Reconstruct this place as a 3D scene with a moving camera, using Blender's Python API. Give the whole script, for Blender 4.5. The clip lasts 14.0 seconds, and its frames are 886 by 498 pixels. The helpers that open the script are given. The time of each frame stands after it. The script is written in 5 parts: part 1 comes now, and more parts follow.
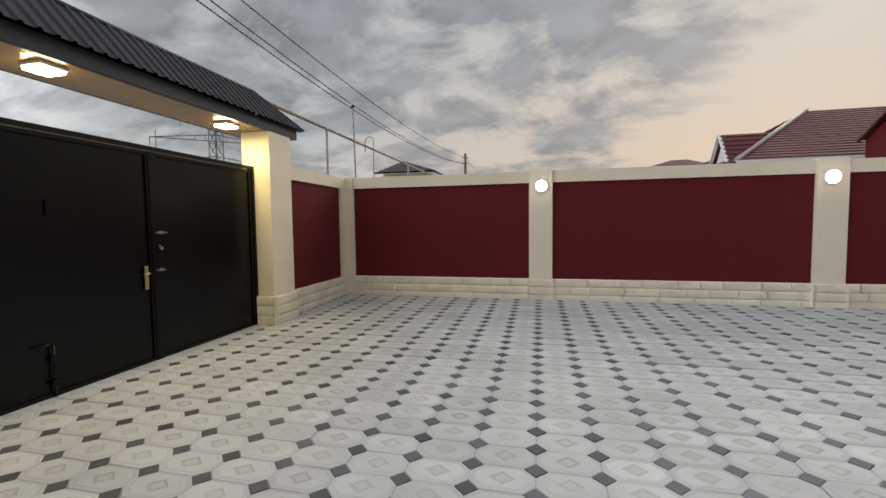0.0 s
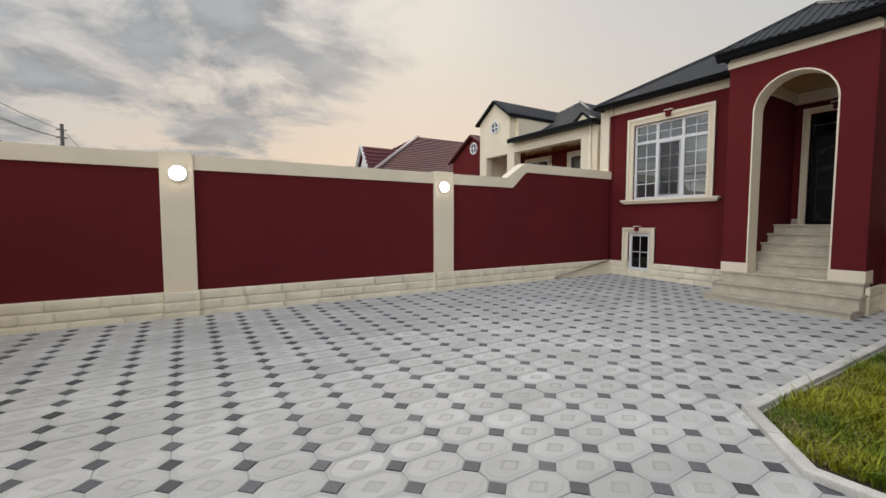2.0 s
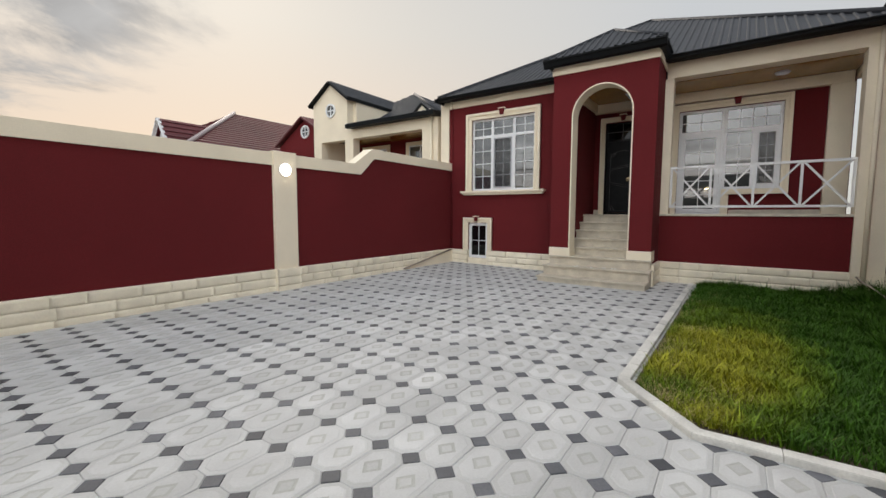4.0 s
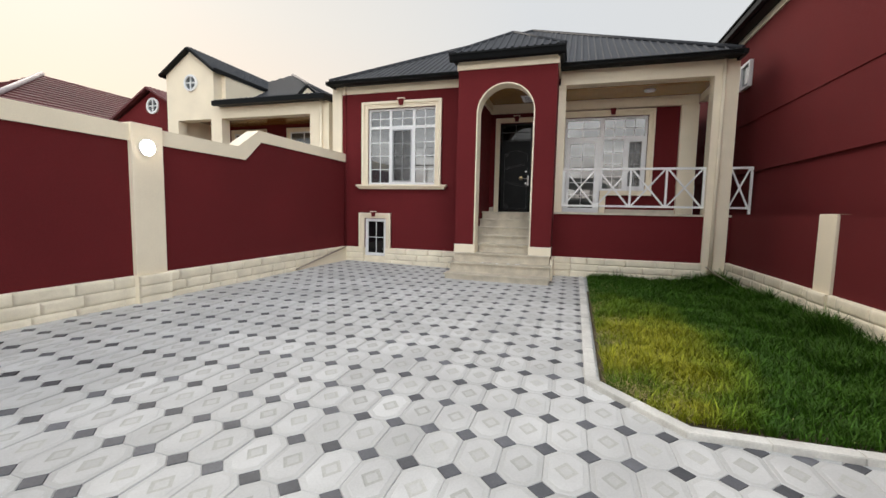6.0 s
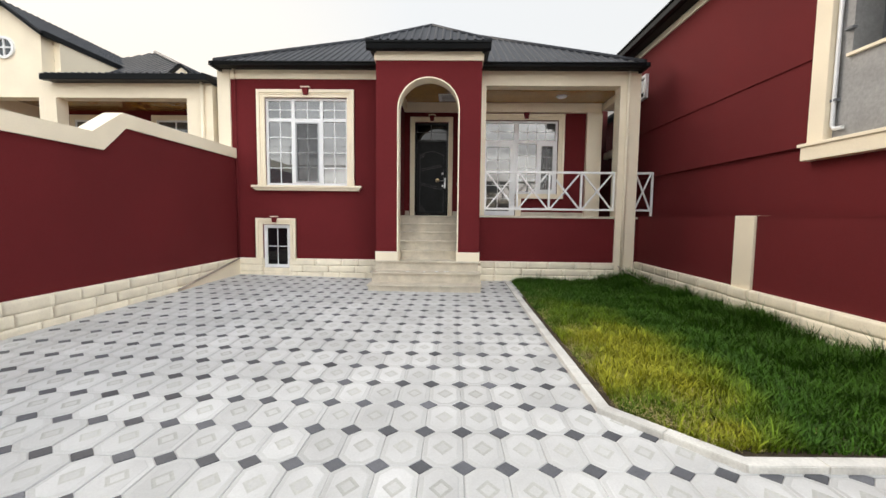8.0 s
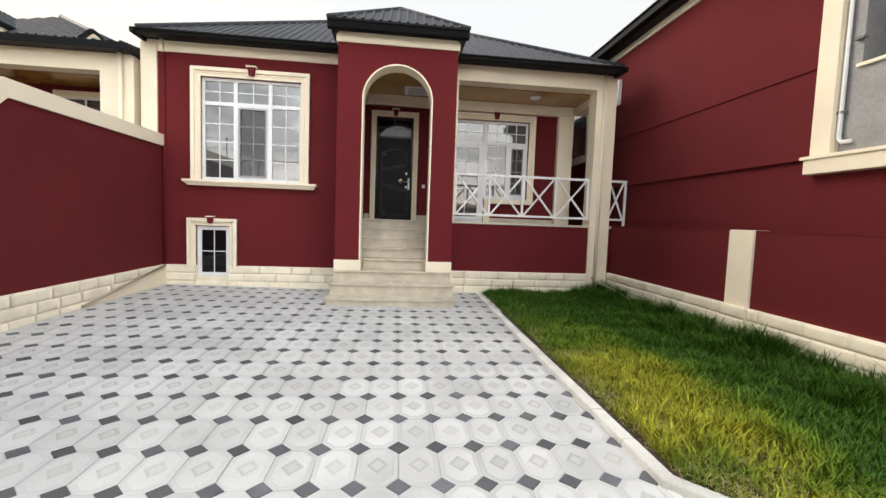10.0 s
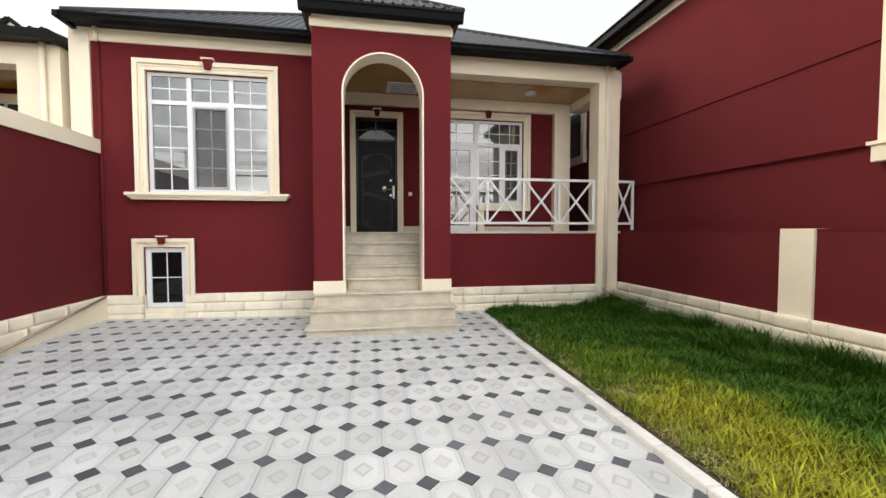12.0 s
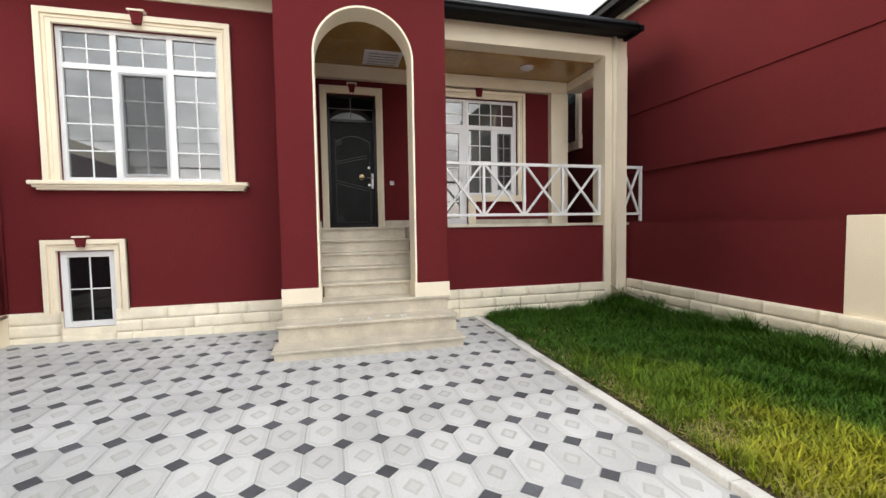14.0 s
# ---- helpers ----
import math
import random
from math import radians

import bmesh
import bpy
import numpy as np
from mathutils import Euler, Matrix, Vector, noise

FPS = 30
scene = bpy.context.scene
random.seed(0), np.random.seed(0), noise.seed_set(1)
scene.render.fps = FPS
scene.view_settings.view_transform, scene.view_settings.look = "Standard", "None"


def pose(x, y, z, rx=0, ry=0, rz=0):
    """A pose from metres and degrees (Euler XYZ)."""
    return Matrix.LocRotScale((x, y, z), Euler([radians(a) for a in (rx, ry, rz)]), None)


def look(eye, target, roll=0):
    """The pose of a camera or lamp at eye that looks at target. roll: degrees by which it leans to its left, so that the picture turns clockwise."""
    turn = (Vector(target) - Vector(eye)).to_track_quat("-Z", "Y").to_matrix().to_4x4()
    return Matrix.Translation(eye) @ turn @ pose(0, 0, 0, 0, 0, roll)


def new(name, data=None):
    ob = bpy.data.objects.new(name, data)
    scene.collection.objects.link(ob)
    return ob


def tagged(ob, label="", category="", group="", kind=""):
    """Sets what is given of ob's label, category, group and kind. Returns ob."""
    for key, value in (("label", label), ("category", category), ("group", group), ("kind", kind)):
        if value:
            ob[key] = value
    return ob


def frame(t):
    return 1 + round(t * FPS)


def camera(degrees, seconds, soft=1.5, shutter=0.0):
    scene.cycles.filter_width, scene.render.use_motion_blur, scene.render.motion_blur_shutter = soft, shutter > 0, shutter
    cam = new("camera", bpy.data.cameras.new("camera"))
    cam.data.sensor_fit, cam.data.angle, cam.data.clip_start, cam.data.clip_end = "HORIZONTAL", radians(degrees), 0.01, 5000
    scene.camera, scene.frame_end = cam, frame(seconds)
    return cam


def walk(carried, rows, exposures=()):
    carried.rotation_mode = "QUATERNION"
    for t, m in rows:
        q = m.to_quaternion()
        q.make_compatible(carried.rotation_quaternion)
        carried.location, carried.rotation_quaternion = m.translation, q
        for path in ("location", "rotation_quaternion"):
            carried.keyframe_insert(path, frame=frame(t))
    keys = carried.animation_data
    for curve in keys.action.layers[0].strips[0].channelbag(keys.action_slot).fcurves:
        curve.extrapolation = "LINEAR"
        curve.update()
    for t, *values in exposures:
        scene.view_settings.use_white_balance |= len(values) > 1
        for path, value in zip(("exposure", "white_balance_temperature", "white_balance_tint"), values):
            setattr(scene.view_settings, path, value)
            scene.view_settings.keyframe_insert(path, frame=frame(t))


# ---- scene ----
cam = camera(93.5, 14.0)

PATH = [
    (0, (1.219, -0.001, 1.538), (0.768, 1.943, 1.419), -0.7),
    (0.5, (1.167, 0.079, 1.545), (1.115, 2.073, 1.399), -0.4),
    (1, (1.228, 0.276, 1.5), (1.605, 2.234, 1.355), -0.2),
    (1.5, (1.328, 0.564, 1.522), (2.086, 2.41, 1.386), 0.0),
    (2, (1.333, 0.78, 1.517), (2.38, 2.48, 1.387), 0.0),
    (2.5, (1.267, 1.003, 1.521), (2.528, 2.55, 1.387), -0.2),
    (3, (1.267, 1.206, 1.477), (2.688, 2.606, 1.334), -0.2),
    (3.2, (1.302, 1.255, 1.483), (2.775, 2.6, 1.331), -0.1),
    (5.5, (1.372, 2.276, 1.417), (3.222, 3.018, 1.247), 0.8),
    (6, (1.47, 2.487, 1.438), (3.376, 3.066, 1.259), 1.2),
    (6.5, (1.512, 2.732, 1.444), (3.461, 3.142, 1.269), 1.4),
    (7, (1.627, 2.957, 1.444), (3.604, 3.209, 1.272), 1.4),
    (7.5, (1.866, 3.198, 1.439), (3.855, 3.321, 1.272), 1.1),
    (9.8, (2.849, 3.84, 1.487), (4.839, 3.678, 1.362), 1.4),
    (10, (2.958, 3.873, 1.492), (4.941, 3.649, 1.354), 2.1),
    (10.5, (3.235, 3.913, 1.51), (5.199, 3.566, 1.363), 1.9),
    (11, (3.502, 3.968, 1.476), (5.465, 3.604, 1.355), 0.5),
    (11.5, (3.791, 4.067, 1.491), (5.758, 3.717, 1.39), 0.2),
    (12, (4.027, 4.154, 1.473), (5.994, 3.802, 1.39), -0.0),
    (12.5, (4.279, 4.258, 1.471), (6.246, 3.9, 1.405), -0.3),
    (13, (4.567, 4.342, 1.449), (6.529, 3.959, 1.386), -1.1),
    (13.5, (4.875, 4.36, 1.455), (6.84, 3.99, 1.405), -0.9),
    (14, (5.161, 4.341, 1.456), (7.093, 3.835, 1.349), -0.9),
]
walk(cam, [(t, look(eye, target, roll)) for t, eye, target, roll in PATH], exposures=[(0.0, -0.15, 6720, 10), (2.0, 0.0, 6760, 10), (5.5, 0.33, 6820, 10), (7.0, 0.62, 6880, 10), (11.0, 0.84, 6950, 10), (14.0, 0.94, 6940, 10)])

def sun_dir(elev, azim):
    """Unit vector to the sun; azim in degrees clockwise from +y."""
    e, a = radians(elev), radians(azim)
    return Vector((math.cos(e) * math.sin(a), math.cos(e) * math.cos(a), math.sin(e)))


# ---- world, sun ----
SUN_ELEV, SUN_AZIM = 32.0, 28.0
world = bpy.data.worlds.new("world")
scene.world = world
world.use_nodes = True
wt = world.node_tree
wt.nodes.clear()


def wn(kind, **props):
    n = wt.nodes.new(kind)
    for k, v in props.items():
        if k == "loc":
            continue
        setattr(n, k, v)
    return n


sky = wn("ShaderNodeTexSky", sky_type="NISHITA", sun_disc=False, sun_elevation=radians(SUN_ELEV), sun_rotation=radians(SUN_AZIM))
coord = wn("ShaderNodeTexCoord")
sep = wn("ShaderNodeSeparateXYZ")
wt.links.new(coord.outputs["Generated"], sep.inputs[0])
# clouds lie on a flat layer: divide by the height
zmax = wn("ShaderNodeMath", operation="MAXIMUM")
wt.links.new(sep.outputs["Z"], zmax.inputs[0])
zmax.inputs[1].default_value = 0.0
zadd = wn("ShaderNodeMath", operation="ADD")
wt.links.new(zmax.outputs[0], zadd.inputs[0])
zadd.inputs[1].default_value = 0.26
dx = wn("ShaderNodeMath", operation="DIVIDE")
dy = wn("ShaderNodeMath", operation="DIVIDE")
wt.links.new(sep.outputs["X"], dx.inputs[0])
wt.links.new(zadd.outputs[0], dx.inputs[1])
wt.links.new(sep.outputs["Y"], dy.inputs[0])
wt.links.new(zadd.outputs[0], dy.inputs[1])
comb = wn("ShaderNodeCombineXYZ")
wt.links.new(dx.outputs[0], comb.inputs[0])
wt.links.new(dy.outputs[0], comb.inputs[1])
stretch = wn("ShaderNodeMapping")
stretch.inputs["Scale"].default_value = (1.0, 1.15, 1.0)
stretch.inputs["Rotation"].default_value = (0, 0, radians(25))
stretch.inputs["Location"].default_value = (1.3, 0.4, 0)
wt.links.new(comb.outputs[0], stretch.inputs["Vector"])
n1 = wn("ShaderNodeTexNoise")
n1.inputs["Scale"].default_value = 2.1
n1.inputs["Detail"].default_value = 7.0
n1.inputs["Roughness"].default_value = 0.60
n1.inputs["Distortion"].default_value = 0.35
wt.links.new(stretch.outputs[0], n1.inputs["Vector"])
# a thick bank high up, thinning towards the horizon
bank = wn("ShaderNodeMapRange", interpolation_type="SMOOTHSTEP")
bank.inputs["From Min"].default_value, bank.inputs["From Max"].default_value = 0.12, 0.55
bank.inputs["To Min"].default_value, bank.inputs["To Max"].default_value = -0.005, 0.035
wt.links.new(sep.outputs["Z"], bank.inputs["Value"])
dens = wn("ShaderNodeMath", operation="ADD")
wt.links.new(n1.outputs["Fac"], dens.inputs[0])
wt.links.new(bank.outputs["Result"], dens.inputs[1])
mask = wn("ShaderNodeValToRGB")
mask.color_ramp.elements[0].position = 0.415
mask.color_ramp.elements[1].position = 0.545
wt.links.new(dens.outputs[0], mask.inputs["Fac"])


def wramp(src, stops):
    r = wn("ShaderNodeValToRGB")
    e = r.color_ramp.elements
    e[0].position, e[0].color = stops[0][0], (*stops[0][1], 1)
    e[1].position, e[1].color = stops[-1][0], (*stops[-1][1], 1)
    for p, c in stops[1:-1]:
        q = e.new(p)
        q.color = (*c, 1)
    wt.links.new(src, r.inputs["Fac"])
    return r


def wmix(fac, a, b):
    m = wn("ShaderNodeMix", data_type="RGBA")
    if isinstance(fac, float):
        m.inputs["Factor"].default_value = fac
    else:
        wt.links.new(fac, m.inputs["Factor"])
    wt.links.new(a, m.inputs["A"])
    wt.links.new(b, m.inputs["B"])
    return m.outputs["Result"]


# how near the glow of the low western sky a direction is
glow_dir = wn("ShaderNodeVectorMath", operation="DOT_PRODUCT")
glow_dir.inputs[1].default_value = sun_dir(2.0, SUN_AZIM)
wt.links.new(coord.outputs["Generated"], glow_dir.inputs[0])
glow = wn("ShaderNodeMapRange")
glow.inputs["From Min"].default_value = 0.52
glow.inputs["From Max"].default_value = 0.98
wt.links.new(glow_dir.outputs["Value"], glow.inputs["Value"])
haze_cool = wramp(sep.outputs["Z"], [(0.0, (0.60, 0.60, 0.59)), (0.25, (0.55, 0.575, 0.60)), (1.0, (0.58, 0.61, 0.65))])
haze_warm = wramp(sep.outputs["Z"], [(0.0, (0.62, 0.44, 0.34)), (0.13, (0.79, 0.62, 0.47)), (0.38, (0.70, 0.66, 0.59)), (1.0, (0.58, 0.60, 0.63))])
clear = wmix(glow.outputs["Result"], haze_cool.outputs["Color"], haze_warm.outputs["Color"])
cloud = wramp(sep.outputs["Z"], [(0.0, (0.40, 0.34, 0.32)), (0.15, (0.28, 0.285, 0.295)), (0.5, (0.25, 0.275, 0.30)), (1.0, (0.50, 0.53, 0.58))])
# the bank ends along a slanting edge; towards the house the layer is even and bright
lean = wn("ShaderNodeMath", operation="MULTIPLY_ADD")
wt.links.new(sep.outputs["Z"], lean.inputs[0])
lean.inputs[1].default_value = -0.85
wt.links.new(sep.outputs["X"], lean.inputs[2])
wisp = wn("ShaderNodeMath", operation="MULTIPLY_ADD")
wt.links.new(n1.outputs["Fac"], wisp.inputs[0])
wisp.inputs[1].default_value = -0.55
wt.links.new(lean.outputs[0], wisp.inputs[2])
even = wn("ShaderNodeMapRange", interpolation_type="SMOOTHSTEP")
even.inputs["From Min"].default_value, even.inputs["From Max"].default_value = -0.32, -0.14
even.inputs["To Min"].default_value, even.inputs["To Max"].default_value = 1.0, 0.0
wt.links.new(wisp.outputs[0], even.inputs["Value"])
cm = wn("ShaderNodeMath", operation="MULTIPLY")
wt.links.new(mask.outputs["Color"], cm.inputs[0])
wt.links.new(even.outputs["Result"], cm.inputs[1])
cm2 = wn("ShaderNodeMath", operation="MULTIPLY")
wt.links.new(cm.outputs[0], cm2.inputs[0])
cm2.inputs[1].default_value = 0.85
# finer billows lighten and darken the grey
n2 = wn("ShaderNodeTexNoise")
n2.inputs["Scale"].default_value = 4.3
n2.inputs["Detail"].default_value = 5.0
n2.inputs["Distortion"].default_value = 0.6
wt.links.new(stretch.outputs[0], n2.inputs["Vector"])
billow = wn("ShaderNodeMapRange")
billow.inputs["From Min"].default_value, billow.inputs["From Max"].default_value = 0.35, 0.65
billow.inputs["To Min"].default_value, billow.inputs["To Max"].default_value = 0.82, 1.35
wt.links.new(n2.outputs["Fac"], billow.inputs["Value"])
grey = wn("ShaderNodeVectorMath", operation="SCALE")
wt.links.new(cloud.outputs["Color"], grey.inputs[0])
wt.links.new(billow.outputs["Result"], grey.inputs["Scale"])
layer = wmix(cm2.outputs[0], clear, grey.outputs["Vector"])
SKY_STRENGTH = 0.1
lift = wn("ShaderNodeVectorMath", operation="SCALE")
lift.inputs["Scale"].default_value = 1.0 / SKY_STRENGTH
wt.links.new(layer, lift.inputs[0])
# an overcast sky is brightest overhead, and the thin cover behind the gate is bright
top = wn("ShaderNodeMapRange", interpolation_type="SMOOTHSTEP")
top.inputs["From Min"].default_value, top.inputs["From Max"].default_value = 0.5, 0.95
top.inputs["To Min"].default_value, top.inputs["To Max"].default_value = 1.0, 1.3
wt.links.new(sep.outputs["Z"], top.inputs["Value"])
back = wn("ShaderNodeMapRange", interpolation_type="SMOOTHSTEP")
back.inputs["From Min"].default_value, back.inputs["From Max"].default_value = 0.45, 0.95
back.inputs["To Min"].default_value, back.inputs["To Max"].default_value = 1.0, 4.4
bdot = wn("ShaderNodeVectorMath", operation="DOT_PRODUCT")
bdot.inputs[1].default_value = Vector((-0.80, -0.34, 0.22)).normalized()
wt.links.new(coord.outputs["Generated"], bdot.inputs[0])
wt.links.new(bdot.outputs["Value"], back.inputs["Value"])
both = wn("ShaderNodeMath", operation="MULTIPLY")
wt.links.new(top.outputs["Result"], both.inputs[0])
wt.links.new(back.outputs["Result"], both.inputs[1])
lift2 = wn("ShaderNodeVectorMath", operation="SCALE")
wt.links.new(lift.outputs["Vector"], lift2.inputs[0])
wt.links.new(both.outputs[0], lift2.inputs["Scale"])
full = wmix(0.9, sky.outputs["Color"], lift2.outputs["Vector"])
bg = wn("ShaderNodeBackground")
bg.inputs["Strength"].default_value = SKY_STRENGTH
wt.links.new(full, bg.inputs["Color"])
wout = wn("ShaderNodeOutputWorld")
wt.links.new(bg.outputs[0], wout.inputs["Surface"])

sun = new("sun", bpy.data.lights.new("sun", "SUN"))
sun.data.energy, sun.data.angle, sun.data.color = 1.35, radians(40), (1.0, 0.93, 0.85)
sun.matrix_world = look((0, 0, 30), Vector((0, 0, 30)) - sun_dir(SUN_ELEV, SUN_AZIM))


# ---- materials ----
def material(name, base, rough=0.7, metal=0.0, grain=0.0, grain_scale=60.0, bump=0.0, bump_scale=150.0, stain=0.0, stain_scale=1.2,
             spread=0.0, coat=0.0, spec=0.5, island=False, tint=None):
    """Colour with grain and stains at two scales, relief, and a spread from object to object."""
    m = bpy.data.materials.new(name)
    m.use_nodes = True
    t = m.node_tree
    p = t.nodes["Principled BSDF"]
    p.inputs["Roughness"].default_value = rough
    p.inputs["Metallic"].default_value = metal
    p.inputs["Coat Weight"].default_value = coat
    p.inputs["Specular IOR Level"].default_value = spec
    geo = t.nodes.new("ShaderNodeNewGeometry")
    value = None

    def noise_term(scale, amount, detail=4.0):
        n = t.nodes.new("ShaderNodeTexNoise")
        n.inputs["Scale"].default_value = scale
        n.inputs["Detail"].default_value = detail
        t.links.new(geo.outputs["Position"], n.inputs["Vector"])
        r = t.nodes.new("ShaderNodeMapRange")
        r.inputs["From Min"].default_value, r.inputs["From Max"].default_value = 0.3, 0.7
        r.inputs["To Min"].default_value, r.inputs["To Max"].default_value = 1 - amount, 1 + amount
        t.links.new(n.outputs["Fac"], r.inputs["Value"])
        return r.outputs["Result"]

    def times(a, b):
        if a is None:
            return b
        q = t.nodes.new("ShaderNodeMath")
        q.operation = "MULTIPLY"
        t.links.new(a, q.inputs[0])
        t.links.new(b, q.inputs[1])
        return q.outputs[0]

    if grain:
        value = times(value, noise_term(grain_scale, grain))
    if stain:
        value = times(value, noise_term(stain_scale, stain, 6.0))
    if spread:
        if island:
            rnd = geo.outputs["Random Per Island"]
        else:
            info = t.nodes.new("ShaderNodeObjectInfo")
            rnd = info.outputs["Random"]
        r = t.nodes.new("ShaderNodeMapRange")
        r.inputs["To Min"].default_value, r.inputs["To Max"].default_value = 1 - spread, 1 + spread * 0.6
        t.links.new(rnd, r.inputs["Value"])
        value = times(value, r.outputs["Result"])
    if value is None:
        p.inputs["Base Color"].default_value = (*base, 1)
    else:
        v = t.nodes.new("ShaderNodeVectorMath")
        v.operation = "SCALE"
        v.inputs[0].default_value = base
        t.links.new(value, v.inputs["Scale"])
        t.links.new(v.outputs["Vector"], p.inputs["Base Color"])
    if bump:
        n = t.nodes.new("ShaderNodeTexNoise")
        n.inputs["Scale"].default_value = bump_scale
        n.inputs["Detail"].default_value = 3.0
        t.links.new(geo.outputs["Position"], n.inputs["Vector"])
        b = t.nodes.new("ShaderNodeBump")
        b.inputs["Strength"].default_value = bump
        b.inputs["Distance"].default_value = 0.01
        t.links.new(n.outputs["Fac"], b.inputs["Height"])
        t.links.new(b.outputs["Normal"], p.inputs["Normal"])
    return m


def glowing(name, colour, strength):
    m = bpy.data.materials.new(name)
    m.use_nodes = True
    p = m.node_tree.nodes["Principled BSDF"]
    p.inputs["Base Color"].default_value = (0.9, 0.9, 0.88, 1)
    p.inputs["Emission Color"].default_value = (*colour, 1)
    p.inputs["Emission Strength"].default_value = strength
    return m


RED = material("red_textured_plaster", (0.130, 0.0122, 0.0148), 0.85, grain=0.16, grain_scale=110, bump=0.55, bump_scale=210, stain=0.07, stain_scale=0.9, spec=0.25)
CREAM = material("cream_paint", (0.86, 0.765, 0.60), 0.7, grain=0.03, grain_scale=70, bump=0.15, bump_scale=120, stain=0.05, stain_scale=1.5, spec=0.3)
STONE = material("cream_rock_face_stone", (0.87, 0.79, 0.63), 0.8, grain=0.03, grain_scale=45, bump=0.35, bump_scale=26, stain=0.09, stain_scale=3.5, spread=0.03, spec=0.25)
LIME = material("beige_limestone", (0.58, 0.52, 0.42), 0.42, grain=0.05, grain_scale=30, stain=0.16, stain_scale=4.5, bump=0.05, spec=0.4)
PAVER = material("white_concrete_paver", (0.56, 0.565, 0.565), 0.55, grain=0.05, grain_scale=90, stain=0.14, stain_scale=1.7, spread=0.12, bump=0.12, bump_scale=140, spec=0.35)
PAVER_RIM = material("light_grey_paver_rim", (0.515, 0.52, 0.515), 0.6, grain=0.06, grain_scale=80, stain=0.10, stain_scale=1.1, spread=0.10, bump=0.12, spec=0.35)
PAVER_MOTIF = material("grey_paver_motif", (0.465, 0.47, 0.45), 0.6, grain=0.08, grain_scale=60, stain=0.1, stain_scale=2.0, spread=0.15, spec=0.35)
DARK = material("charcoal_paver", (0.115, 0.120, 0.135), 0.55, grain=0.12, grain_scale=70, stain=0.2, stain_scale=3.0, spread=0.35, spec=0.4)
PAVER_J = material("white_concrete_paver_far", (0.56, 0.565, 0.565), 0.55, grain=0.05, grain_scale=90, stain=0.10, stain_scale=1.1, spread=0.10, island=True, spec=0.35)
MORTAR = material("grey_joint_sand", (0.48, 0.475, 0.46), 0.9, grain=0.15, grain_scale=60, stain=0.1)
KERB = material("white_kerb_concrete", (0.66, 0.65, 0.615), 0.6, grain=0.08, grain_scale=60, stain=0.2, stain_scale=3, spread=0.06, bump=0.2, bump_scale=60)
SOIL = material("brown_soil", (0.06, 0.042, 0.026), 0.95, grain=0.4, grain_scale=30, bump=1.0, bump_scale=30)
ROOF = material("charcoal_metal_sheet", (0.030, 0.033, 0.040), 0.55, spec=0.3, grain=0.08, grain_scale=10, stain=0.12, stain_scale=1.0)
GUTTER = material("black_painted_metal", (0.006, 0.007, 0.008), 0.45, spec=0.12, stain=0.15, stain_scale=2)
REDROOF = material("dark_red_tile", (0.125, 0.030, 0.034), 0.6, grain=0.15, grain_scale=6, stain=0.12, stain_scale=0.6)
WHITE = material("white_plastic", (0.80, 0.81, 0.82), 0.35, stain=0.03)
RAILW = material("white_enamel", (0.80, 0.80, 0.80), 0.35, stain=0.04)
WOOD = material("ochre_wood_laminate", (0.36, 0.19, 0.045), 0.26, grain=0.10, grain_scale=14, stain=0.12, stain_scale=2.0, coat=0.45)
CARVED = material("black_door_panel", (0.008, 0.009, 0.010), 0.45, spec=0.15, grain=0.2, grain_scale=25, stain=0.25, stain_scale=5)
GATE = material("black_gate_paint", (0.0035, 0.0035, 0.0035), 0.26, spec=0.2, grain=0.25, grain_scale=9, stain=0.3, stain_scale=1.2, bump=0.03, bump_scale=6)
BRASS = material("brushed_brass", (0.62, 0.48, 0.28), 0.3, metal=1.0)
CHROME = material("chrome", (0.42, 0.42, 0.43), 0.3, metal=1.0)
CONCRETE = material("raw_grey_concrete", (0.30, 0.30, 0.30), 0.85, grain=0.10, grain_scale=25, stain=0.22, stain_scale=1.6, bump=0.3, bump_scale=40)
PIPE = material("galvanised_pipe", (0.36, 0.30, 0.25), 0.6, stain=0.2, stain_scale=2)
CABLE = material("black_cable", (0.02, 0.02, 0.02), 0.6)
POLEM = material("weathered_pole", (0.12, 0.11, 0.10), 0.8, stain=0.2)
STEEL = material("grey_tower_steel", (0.16, 0.17, 0.19), 0.6)
BARGREY = material("dull_grey_bar", (0.16, 0.16, 0.16), 0.5)
INSIDE = material("dim_room", (0.10, 0.09, 0.08), 0.9)
CURTAIN = material("pale_curtain", (0.42, 0.40, 0.38), 0.9, grain=0.1, grain_scale=20)
TILEFLOOR = material("beige_porch_tile", (0.36, 0.32, 0.26), 0.3, stain=0.1, stain_scale=3)
GROUNDM = material("dusty_ground", (0.22, 0.19, 0.15), 0.95, grain=0.2, grain_scale=3, stain=0.2, stain_scale=0.2)
STRAW = material("dry_straw", (0.38, 0.31, 0.13), 0.8)
GLOBE = glowing("lit_opal_glass", (1.0, 0.90, 0.78), 15.0)
PANEL_ON = glowing("lit_warm_panel", (1.0, 0.84, 0.46), 26.0)
PANEL_OFF = material("unlit_diffuser", (0.75, 0.76, 0.78), 0.3)

